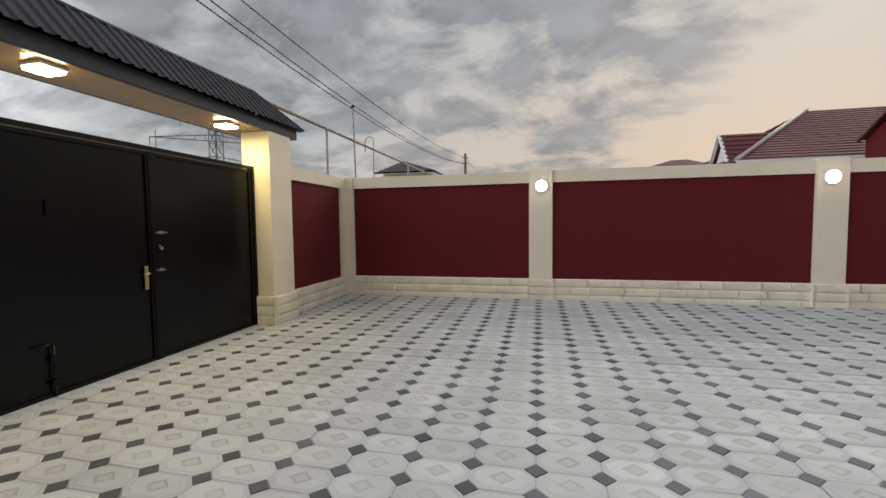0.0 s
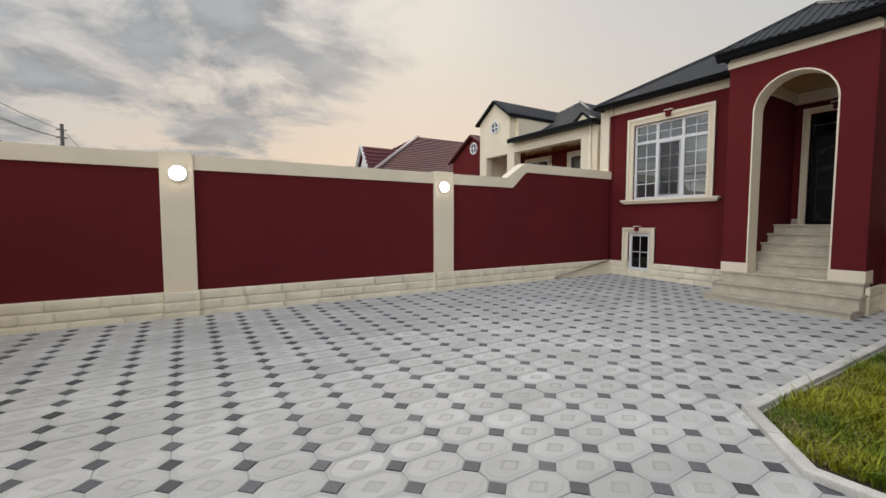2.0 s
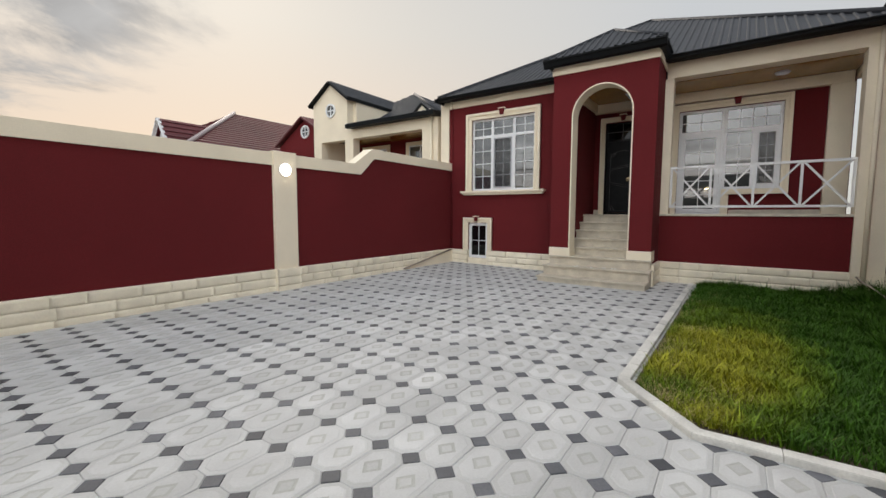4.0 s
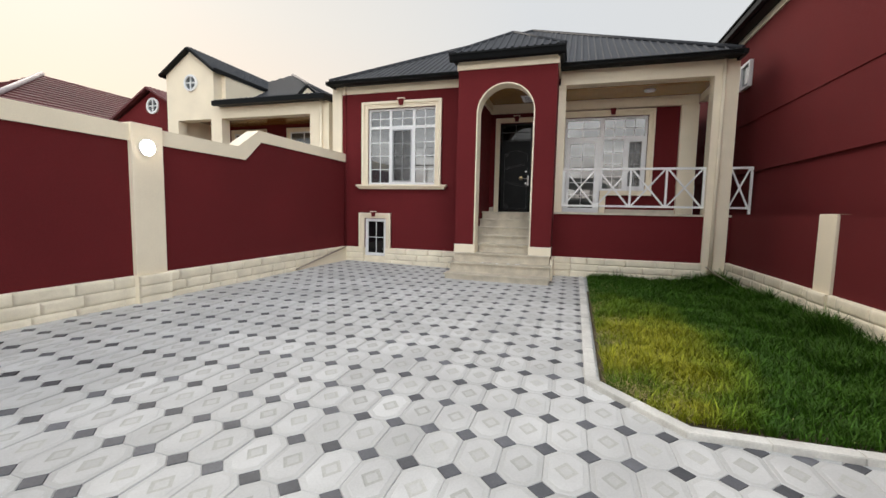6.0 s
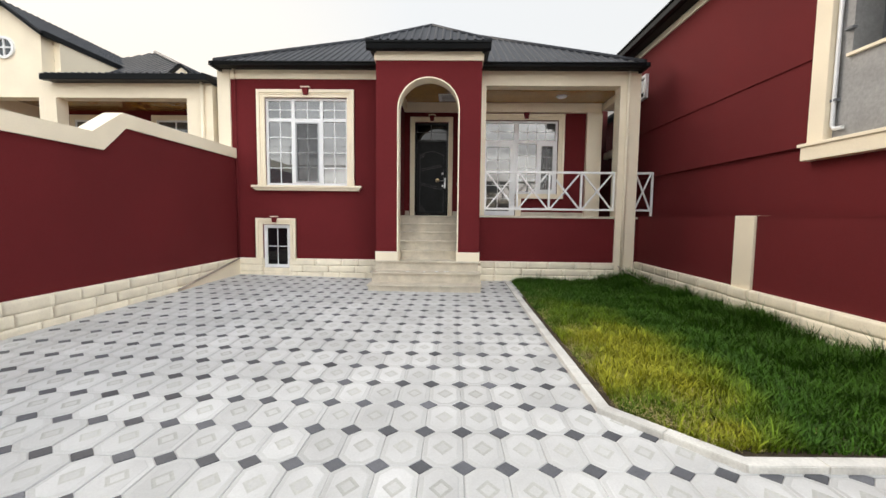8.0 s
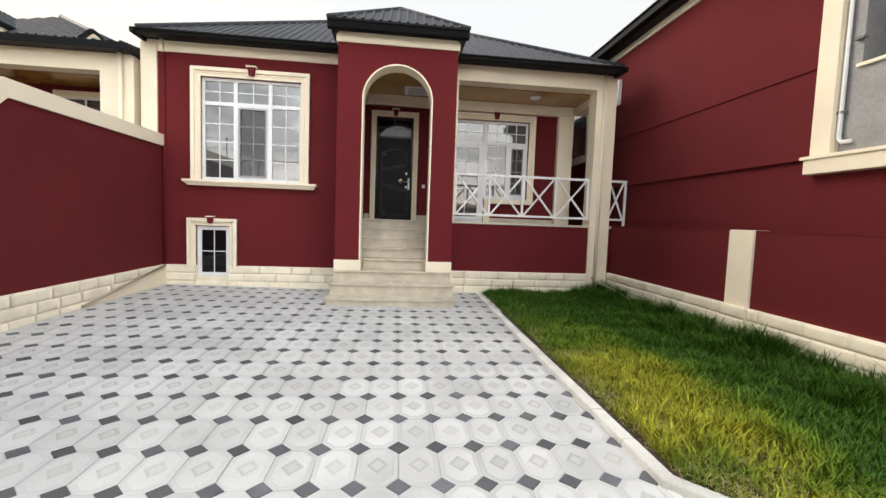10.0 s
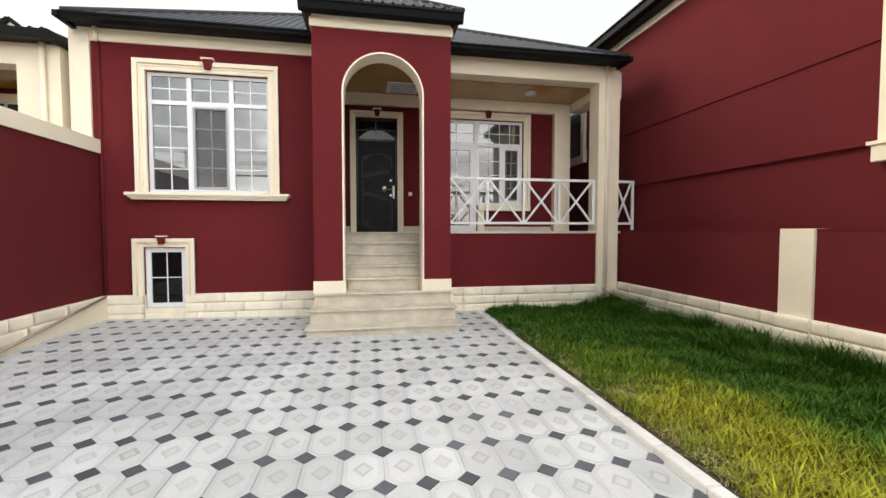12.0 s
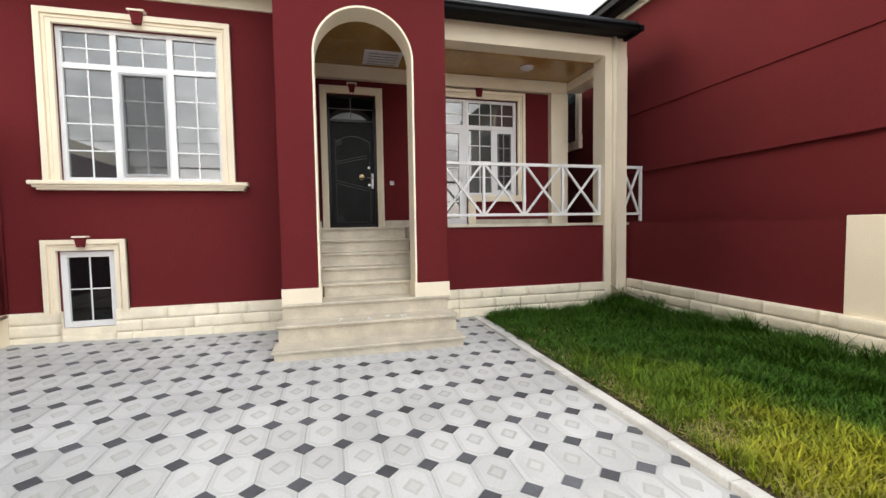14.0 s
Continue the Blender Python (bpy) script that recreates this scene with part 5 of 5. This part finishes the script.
def round_window(parent, x, y, z, r):
    nw = thing("round_window", (x, y, z), "", "")
    nw.parent = parent
    nw.matrix_parent_inverse = parent.matrix_basis.inverted()
    bm = bmesh.new()
    n = 28
    rings = []
    for rad, xx in ((r, x), (r, x - 0.05), (r * 0.78, x - 0.05), (r * 0.78, x)):
        rings.append([bm.verts.new((xx, y + rad * math.cos(2 * math.pi * i / n), z + rad * math.sin(2 * math.pi * i / n))) for i in range(n)])
    for a, b in zip(rings, rings[1:]):
        for i in range(n):
            bm.faces.new((a[i], a[(i + 1) % n], b[(i + 1) % n], b[i]))
    box(bm, (x - 0.04, y - 0.015, z - r * 0.78), (x - 0.012, y + 0.015, z + r * 0.78))
    box(bm, (x - 0.039, y - r * 0.78, z - 0.015), (x - 0.013, y + r * 0.78, z + 0.015))
    bmesh.ops.recalc_face_normals(bm, faces=bm.faces[:])
    part("window_frame", bm, WHITE, nw)
    bm = bmesh.new()
    rod(bm, (x - 0.012, y, z), (x - 0.004, y, z), r * 0.79, n)
    part("pane", bm, GLASS, nw)


round_window(NH, nx, 13.42, 5.07, 0.24)

RG = thing("red_gable_house", (12.6, 16.4, 0), "maroon gabled house with a round white window", "house")
bm = bmesh.new()
prism(bm, [(14.65, 0), (18.15, 0), (18.15, 4.38), (16.45, 5.33), (14.65, 4.33)], "x", 12.6, 18.5)
part("wall", bm, RED, RG)
for ya in (18.30, 14.50):
    bm = bmesh.new()
    ribbed(bm, [(12.45, ya, 4.38), (18.6, ya, 4.38), (18.6, 16.45, 5.46), (12.45, 16.45, 5.46)])
    part("roof_slope", bm, REDROOF, RG)
    bm = bmesh.new()
    bar(bm, (12.45, ya, 4.34), (12.45, 16.45, 5.42), 0.06, 0.11, (1, 0, 0))
    part("barge_board", bm, REDROOF, RG)
round_window(RG, 12.6, 16.38, 4.84, 0.27)


def tiled(bm, corners, pitch=0.33, h=0.05):
    """A roof face in overlapping courses, eave first: each course tilts up at its lower edge."""
    c = [Vector(p) for p in corners]
    e = (c[1] - c[0]).normalized()
    n = (c[1] - c[0]).cross(c[-1] - c[0]).normalized()
    if n.z < 0:
        n = -n
    s = n.cross(e).normalized()
    if s.z < 0:
        s = -s
    uv = [((p - c[0]).dot(e), (p - c[0]).dot(s)) for p in c]
    top = max(v for _, v in uv)

    def span(v):
        hits = []
        for (ua, va), (ub, vb) in zip(uv, uv[1:] + uv[:1]):
            if (va - v) * (vb - v) <= 0 and abs(va - vb) > 1e-6:
                hits.append(ua + (ub - ua) * (v - va) / (vb - va))
        return min(hits), max(hits)

    k, last = 0, None
    while k * pitch < top - 0.02:
        v0, v1 = k * pitch + 1e-3, min((k + 1) * pitch, top - 1e-3)
        (a0, b0), (a1, b1) = span(v0), span(v1)
        lo = [bm.verts.new(c[0] + e * a0 + s * v0 + n * h), bm.verts.new(c[0] + e * b0 + s * v0 + n * h)]
        hi = [bm.verts.new(c[0] + e * a1 + s * v1), bm.verts.new(c[0] + e * b1 + s * v1)]
        bm.faces.new((lo[0], lo[1], hi[1], hi[0]))
        if last:
            bm.faces.new((last[0], last[1], lo[1], lo[0]))
        last = hi
        k += 1


RH = thing("red_roof_house", (14, 24, 0), "large house with a dark red tiled hip roof", "house")
boxpart("wall", (9.4, 19.5, 0), (20.5, 28.4, 3.75), CREAM, RH)
for q in ([(8.88, 19.05, 3.89), (21.0, 19.05, 3.89), (18.3, 23.9, 6.78), (13.75, 23.9, 6.78)], [(8.88, 28.8, 3.89), (8.88, 19.05, 3.89), (13.75, 23.9, 6.78)]):
    bm = bmesh.new()
    tiled(bm, q, 0.27, 0.04)
    part("roof_slope", bm, REDROOF, RH, "dark red tiles in courses")
bm = bmesh.new()
rod(bm, (8.88, 19.05, 3.95), (13.75, 23.9, 6.82), 0.095, 8)
part("hip_tile", bm, material("pale_hip_flashing", (0.42, 0.36, 0.36), 0.5), RH, "pale hip flashing")
bm = bmesh.new()
bar(bm, (8.88, 19.01, 3.875), (21.0, 19.01, 3.875), 0.09, 0.105)
part("eave_board", bm, WHITE, RH)
bm = bmesh.new()
prism(bm, [(21.0, 3.89), (22.95, 3.89), (21.97, 5.32)], "x", 9.5, 12.3)
part("dormer_wall", bm, WHITE, RH)
for ya in (20.8, 23.15):
    bm = bmesh.new()
    tiled(bm, [(9.32, ya, 3.82), (12.7, ya, 3.82), (12.7, 21.97, 5.5), (9.32, 21.97, 5.5)], 0.27, 0.04)
    part("dormer_roof", bm, REDROOF, RH)
    bm = bmesh.new()
    bar(bm, (9.31, ya, 3.82), (9.31, 21.97, 5.5), 0.04, 0.15, (1, 0, 0))
    part("barge_board", bm, WHITE, RH)

FR = thing("far_red_roof", (22, 60, 0), "far house with a low dark red roof", "house")
boxpart("wall", (15.5, 60, 0), (22.5, 66, 8.6), CREAM, FR)
bm = bmesh.new()
tiled(bm, [(14.9, 59.6, 8.6), (22.8, 59.6, 8.6), (20.3, 62, 10.15), (18.4, 62, 9.7)], 0.5)
part("roof_slope", bm, REDROOF, FR)
BH = thing("black_roof_house", (-10, 32, 0), "far house with a black metal hip roof", "house")
boxpart("wall", (-10.7, 31, 0), (-6.8, 36, 5.5), CREAM, BH)
for q in ([(-11.1, 30.5, 5.58), (-6.5, 30.5, 5.58), (-9.6, 32.6, 6.66)], [(-6.5, 30.5, 5.58), (-6.5, 36, 5.58), (-9.6, 32.6, 6.66)]):
    bm = bmesh.new()
    ribbed(bm, q, 0.3, 0.04)
    part("roof_slope", bm, ROOF, BH)
boxpart("gutter", (-11.2, 30.4, 5.46), (-6.4, 30.5, 5.59), GUTTER, BH)

# street services behind the west wall
GP = thing("gas_pipe", (-5.15, 12, 0), "dull brown overhead gas pipe on steel posts", "gas pipe")
tube("pipe_run", [(-5.15, -2, 4.5), (-5.15, 36, 4.5)], 0.045, PIPE, GP)
for y in (11.85, 20.0, 28.0):
    bm = bmesh.new()
    rod(bm, (-5.15, y, -0.1), (-5.15, y, 4.46), 0.038)
    part("post", bm, PIPE, GP)
tube("riser_loop", [(-4.9, 14.85, 0)] + [(-5.02 + 0.17 * math.cos(a), 14.85, 4.67 + 0.17 * math.sin(a)) for a in [math.pi * i / 10 for i in range(11)]] + [(-5.19, 14.85, 4.3)], 0.018, PIPE, GP)
MA = thing("wire_mast", (-4.95, 13.55, 0), "thin grey steel mast that carries a wire", "mast")
bm = bmesh.new()
rod(bm, (-4.95, 13.55, -0.1), (-5.05, 13.55, 5.60), 0.036, 8, 0.028)
part("pole", bm, PIPE, MA)
bm = bmesh.new()
rod(bm, (-5.1, 13.55, 5.58), (-5.0, 13.55, 5.66), 0.05, 8)
part("insulator", bm, CABLE, MA)
UP = thing("utility_pole", (-4.0, 30, 0), "weathered wooden utility pole", "utility pole")
bm = bmesh.new()
rod(bm, (-4.05, 30, -0.1), (-4.0, 30, 6.6), 0.12, 10, 0.08)
part("pole", bm, POLEM, UP)
bm = bmesh.new()
rod(bm, (-4.25, 30, 5.90), (-3.8, 30, 5.90), 0.03, 6)
part("cross_arm", bm, POLEM, UP)
bm = bmesh.new()
rod(bm, (-4.25, 30, 6.30), (-3.8, 30, 6.30), 0.03, 6)
part("cross_arm", bm, POLEM, UP)


def wire(a, b, sag, r=0.012):
    a, b = Vector(a), Vector(b)
    pts = []
    for i in range(25):
        t = i / 24
        p = a.lerp(b, t)
        p.z -= 4 * sag * t * (1 - t)
        pts.append(p)
    tagged(tube("overhead_wire", pts, r, CABLE, n=6), "black overhead wire that sags between poles", "overhead wire", "wires along the street")


wire((-4.03, 30, 6.33), (-4.03, -10, 7.25), 1.28)
wire((-4.06, 30, 5.92), (-4.06, -10, 7.32), 1.56)
wire((-4.10, 30, 5.92), (-4.10, -10, 7.10), 1.56)
wire((-4.0, 30, 6.33), (-3.2, 44, 5.2), 0.3)


def pylon(x, y, h, w):
    p = thing("lattice_pylon", (x, y, 0), "grey steel lattice power pylon with wide arms", "pylon")
    bm = bmesh.new()
    n = 9
    lv = [(h * i / n, w * (1 - 0.72 * min(1, i / 6))) for i in range(n + 1)]
    for (z0, w0), (z1, w1) in zip(lv, lv[1:]):
        c0 = [(x + sx * w0, y + sy * w0, z0) for sx, sy in ((-1, -1), (1, -1), (1, 1), (-1, 1))]
        c1 = [(x + sx * w1, y + sy * w1, z1) for sx, sy in ((-1, -1), (1, -1), (1, 1), (-1, 1))]
        for i in range(4):
            rod(bm, c0[i], c1[i], 0.10, 4)
            rod(bm, c0[i], c1[(i + 1) % 4], 0.06, 4)
            rod(bm, c0[(i + 1) % 4], c1[i], 0.06, 4)
            rod(bm, c1[i], c1[(i + 1) % 4], 0.06, 4)
    part("tower", bm, STEEL, p)
    for z, l in ((h * 0.62, 7.0), (h * 0.80, 11.0), (h * 0.97, 6.0)):
        bm = bmesh.new()
        for s in (-1, 1):
            tip = (x + s * l * 0.75, y + s * l * 0.66, z)
            for dz in (0, 1.3):
                rod(bm, (x, y, z + dz), tip, 0.09, 4)
            for k in range(1, 6):
                t = k / 6
                rod(bm, (x + (tip[0] - x) * t, y + (tip[1] - y) * t, z), (x + (tip[0] - x) * t, y + (tip[1] - y) * t, z + 1.3 * (1 - t)), 0.06, 4)
            rod(bm, tip, (tip[0], tip[1], z - 1.4), 0.1, 4)
        part("arm", bm, STEEL, p)


pylon(-62, 72.3, 23.3, 3.2)
AM = thing("far_antenna", (-70, 66.1, 0), "thin far steel antenna", "antenna")
bm = bmesh.new()
rod(bm, (-70, 66.1, 0), (-70, 66.1, 20.3), 0.25, 5, 0.06)
part("pole", bm, STEEL, AM)

# small pipe and wedge along the foot of the wall by the house
tagged(tube("drain_hose", [(9.2, NY - 0.095, 0.11), (11.30, NY - 0.095, 0.455)], 0.02, PIPE), "thin grey hose lying up the wall foot", "hose")
bm = bmesh.new()
prism(bm, [(9.2, -0.05), (11.38, -0.05), (11.38, 0.45), (11.28, 0.44), (9.2, 0.09)], "y", NY - 0.068, NY - 0.03)
part("smooth_render", bm, CREAM, WALL_N, "smooth cream render below the slanting hose")
tagged(tube("ground_cable", [(11.33, -0.25, 0.40), (11.25, -0.3, 0.34), (11.0, -0.35, 0.30), (10.7, -0.42, 0.24), (10.2, -0.5, 0.14)], 0.012, PIPE), "thin grey cable drooping into the grass by the column", "cable")


# ---- stone foot courses ----
def stone_mesh(name, length, height, seed):
    """A rock-faced block that bulges towards -y, its back at y = 0."""
    rng = random.Random(seed)
    nx_, nz_ = 8, 4
    verts, faces = [], []
    for j in range(nz_ + 1):
        for i in range(nx_ + 1):
            u, v = i / nx_, j / nz_
            edge = min(1.0, 3.2 * min(v, 1 - v))
            d = 0.053 + 0.005 * edge + rng.uniform(-0.007, 0.007) * (edge > 0) * (0.4 + 0.6 * (0 < i < nx_)) + rng.uniform(-0.0015, 0.0015)
            verts.append((u * length, -d, v * height))
    for j in range(nz_):
        for i in range(nx_):
            a = j * (nx_ + 1) + i
            faces.append((a, a + 1, a + nx_ + 2, a + nx_ + 1))
    b = len(verts)
    verts += [(0, 0, 0), (length, 0, 0), (length, 0, height), (0, 0, height)]
    top = nz_ * (nx_ + 1)
    faces += [tuple([b] + [b + 1] + [i for i in range(nx_, -1, -1)]), tuple([b + 3] + [top + i for i in range(nx_ + 1)] + [b + 2])]
    faces += [tuple([b, *[j * (nx_ + 1) for j in range(nz_ + 1)], b + 3][::-1]), tuple([b + 1, *[j * (nx_ + 1) + nx_ for j in range(nz_ + 1)], b + 2])]
    me = bpy.data.meshes.new(name)
    me.from_pydata(verts, [], faces)
    me.materials.append(STONE)
    for p in me.polygons[:nx_ * nz_]:
        p.use_smooth = True
    return me


SH = PLINTH_TOP / 3
FULL = [stone_mesh("stone", 0.5997, SH - 0.0005, s) for s in range(6)]
SHORT = {}


def course(owner, start, direction, length, raised=0.0, proud=0.0, rows=3):
    """Three courses of stones along a wall whose front faces left of the direction turned by -90 degrees."""
    d = Vector((*direction, 0)).normalized()
    ang = math.degrees(math.atan2(d.y, d.x))
    out = Vector((d.y, -d.x, 0)) * proud
    rng = random.Random(int(length * 100))
    for r in range(rows):
        b = 0.0
        first = 0.6 * rng.choice((1.0, 0.67, 0.5, 0.3)) if length > 1.2 else 0.6
        while b < length - 0.002:
            a = b
            b = min(a + (first if a == 0.0 else rng.choice((0.6, 0.6, 0.45, 0.36))), length)
            if length - b < 0.12:
                b = length
            ln = round(b - a - 0.0003, 4)
            if abs(ln - 0.5997) < 0.002:
                me = rng.choice(FULL)
            else:
                if ln not in SHORT:
                    SHORT[ln] = stone_mesh("stone", ln, SH - 0.0005, int(ln * 1000))
                me = SHORT[ln]
            s = new("stone", me)
            p = Vector((*start, 0)) + d * a + out
            s.matrix_basis = pose(p.x, p.y, r * SH + raised, 0, 0, ang)
            s.parent = owner
            s.matrix_parent_inverse = owner.matrix_basis.inverted()


course(WALL_N, (-2.63, NY), (1, 0), 3.63)
course(WALL_N, (1.0, NY), (1, 0), 0.48, proud=0.07)
course(WALL_N, (1.48, NY), (1, 0), 4.22)
course(WALL_N, (5.70, NY), (1, 0), 0.50, proud=0.07)
course(WALL_N, (6.20, NY), (1, 0), 5.20)
course(WALL_W, (WX, 6.19), (0, 1), 2.05)
course(PIER_N, (-2.76, 5.60), (0, 1), 0.59)
course(PIER_N, (-3.04, 5.62), (1, 0), 0.31)
course(PIER_S, (-2.76, 0.72), (0, 1), 0.58)
course(WALL_W, (WX, -0.66), (0, 1), 1.38)
course(HOUSE, (FX, 8.27), (0, -1), 0.59, rows=3)
course(HOUSE, (FX, 7.68), (0, -1), 0.59, rows=1)
course(HOUSE, (FX, 7.09), (0, -1), 2.10)
course(HOUSE, (PX + 0.05, PY0), (1, 0), FX - PX - 0.06)
course(HOUSE, (FX, PY0 - 0.02), (0, -1), 3.04)
course(SOUTH, (11.40, SY), (-1, 0), 3.20, raised=0.04)
course(SOUTH, (8.20, SY), (-1, 0), 0.41, raised=0.04, proud=0.03)
course(SOUTH, (7.79, SY), (-1, 0), 10.5, raised=0.04)

# ---- pavers ----
LX, LY, Q, TOP = 0.40, 0.25, 0.073, 0.0
OY = 0.07


def octagon_verts(sx, sy, q):
    return [(-sx + q, -sy), (sx - q, -sy), (sx, -sy + q), (sx, sy - q), (sx - q, sy), (-sx + q, sy), (-sx, sy - q), (-sx, -sy + q)]


def paver_mesh():
    """An elongated octagon with a rim, a raised field and a grey diamond motif."""
    rings = [(0.1985, 0.1235, 0.073, -0.03), (0.1985, 0.1235, 0.073, -0.004), (0.194, 0.119, 0.072, 0.0), (0.170, 0.095, 0.065, 0.0), (0.163, 0.088, 0.063, 0.0025)]
    verts, faces, mats = [], [], []
    for sx, sy, q, z in rings:
        verts += [(x, y, z) for x, y in octagon_verts(sx, sy, q)]
    for k in range(len(rings) - 1):
        for i in range(8):
            faces.append((k * 8 + i, k * 8 + (i + 1) % 8, k * 8 + 8 + (i + 1) % 8, k * 8 + 8 + i))
            mats.append(1 if k in (2,) else 0)
    b = len(verts)
    for s, z in ((0.078, 0.0025), (0.062, 0.0005), (0.046, 0.0015)):
        verts += [(0, -s * 0.86, z), (s * 1.08, 0, z), (0, s * 0.86, z), (-s * 1.08, 0, z)]
    o = 32
    # field between the inner octagon and the motif
    for i, quad in enumerate(((0, 1, b), (1, 2, b + 1, b), (2, 3, b + 1), (3, 4, b + 2, b + 1), (4, 5, b + 2), (5, 6, b + 3, b + 2), (6, 7, b + 3), (7, 0, b, b + 3))):
        faces.append(tuple(v + o if v < 8 else v for v in quad))
        mats.append(0)
    for k in range(2):
        for i in range(4):
            faces.append((b + k * 4 + i, b + k * 4 + (i + 1) % 4, b + k * 4 + 4 + (i + 1) % 4, b + k * 4 + 4 + i))
            mats.append(2)
    faces.append((b + 8, b + 9, b + 10, b + 11))
    mats.append(1)
    return verts, faces, mats


def dark_mesh():
    verts, faces = [], []
    for s, z in ((0.0705, -0.03), (0.0705, -0.003), (0.067, 0.0)):
        verts += [(0, -s, z), (s, 0, z), (0, s, z), (-s, 0, z)]
    for k in range(2):
        for i in range(4):
            faces.append((k * 4 + i, k * 4 + (i + 1) % 4, k * 4 + 4 + (i + 1) % 4, k * 4 + 4 + i))
    faces.append((8, 9, 10, 11))
    return verts, faces, [0] * len(faces)


def lay(name, data, mats, cells, owner, far_mats, near_test, label):
    verts, faces, idx = data
    me = bpy.data.meshes.new(name)
    me.from_pydata(verts, [], faces)
    for m in mats:
        me.materials.append(m)
    me.polygons.foreach_set("material_index", idx)
    cells = sorted(cells, key=near_test)
    rng = random.Random(11)
    for x, y in cells[:300]:
        o = new(name, me)
        o.matrix_basis = pose(x, y, fall(x, y) + rng.uniform(-0.002, 0.002), rng.uniform(-0.35, 0.35), rng.uniform(-0.35, 0.35), rng.uniform(-0.5, 0.5))
        o.parent = owner
    V, F, M = [], [], []
    for x, y in cells[300:]:
        b = len(V)
        dz, ta, tb = fall(x, y) + rng.uniform(-0.002, 0.002), rng.uniform(-0.006, 0.006), rng.uniform(-0.006, 0.006)
        V += [(x + p[0], y + p[1], p[2] + dz + ta * p[0] + tb * p[1]) for p in verts]
        F += [tuple(b + i for i in f) for f in faces]
        M += idx
    me2 = bpy.data.meshes.new(name + "_field")
    me2.from_pydata(V, [], F)
    for m in far_mats:
        me2.materials.append(m)
    me2.polygons.foreach_set("material_index", M)
    o = new(name + "_field", me2)
    o.parent = owner
    tagged(o, label, kind="stuff")


def paved(x, y, r=0.0):
    if not (WX - 0.45 < x < 11.55 and -0.85 < y < 8.36):
        return False
    if x > 9.95 and 2.9 < y < 4.95:
        return False
    if x < WX + 0.0 and not (1.3 < y < 5.6):
        return False
    # inside the lawn and its kerb
    if x > 4.68 and y < 2.06 and not (x < 5.2 and (x - 4.44) * 0.59 < (y - 1.69) * 0.69 + 0.09):
        return False
    return True


PAVING = tagged(new("pavement"), "yard paved with white octagons and small charcoal squares", kind="structure")
octs, darks = [], []
for i in range(-10, 32):
    for j in range(-8, 38):
        x, y = LX * (i + 0.5), OY + LY * (j + 0.5)
        if paved(x, y):
            octs.append((x, y))
        x, y = LX * i, OY + LY * j
        if paved(x, y):
            darks.append((x, y))


def nearness(c):
    return abs(c[0] - 3.2) * 0.75 + abs(c[1] - 3.0) * 1.1


PAVER_RIM_J = material("light_grey_paver_rim_far", (0.515, 0.52, 0.515), 0.6, grain=0.06, grain_scale=80, stain=0.10, stain_scale=1.1, spread=0.10, island=True, spec=0.35)
PAVER_MOTIF_J = material("grey_paver_motif_far", (0.465, 0.47, 0.45), 0.6, grain=0.08, grain_scale=60, stain=0.1, stain_scale=2.0, spread=0.15, island=True, spec=0.35)
DARK_J = material("charcoal_paver_far", (0.085, 0.088, 0.10), 0.55, grain=0.12, grain_scale=70, stain=0.2, stain_scale=3.0, spread=0.35, island=True, spec=0.4)
lay("octagon_paver", paver_mesh(), [PAVER, PAVER_RIM, PAVER_MOTIF], octs, PAVING, [PAVER_J, PAVER_RIM_J, PAVER_MOTIF_J], nearness, "white octagonal pavers with a grey diamond motif")
lay("square_paver", dark_mesh(), [DARK], darks, PAVING, [DARK_J], nearness, "small charcoal square pavers")
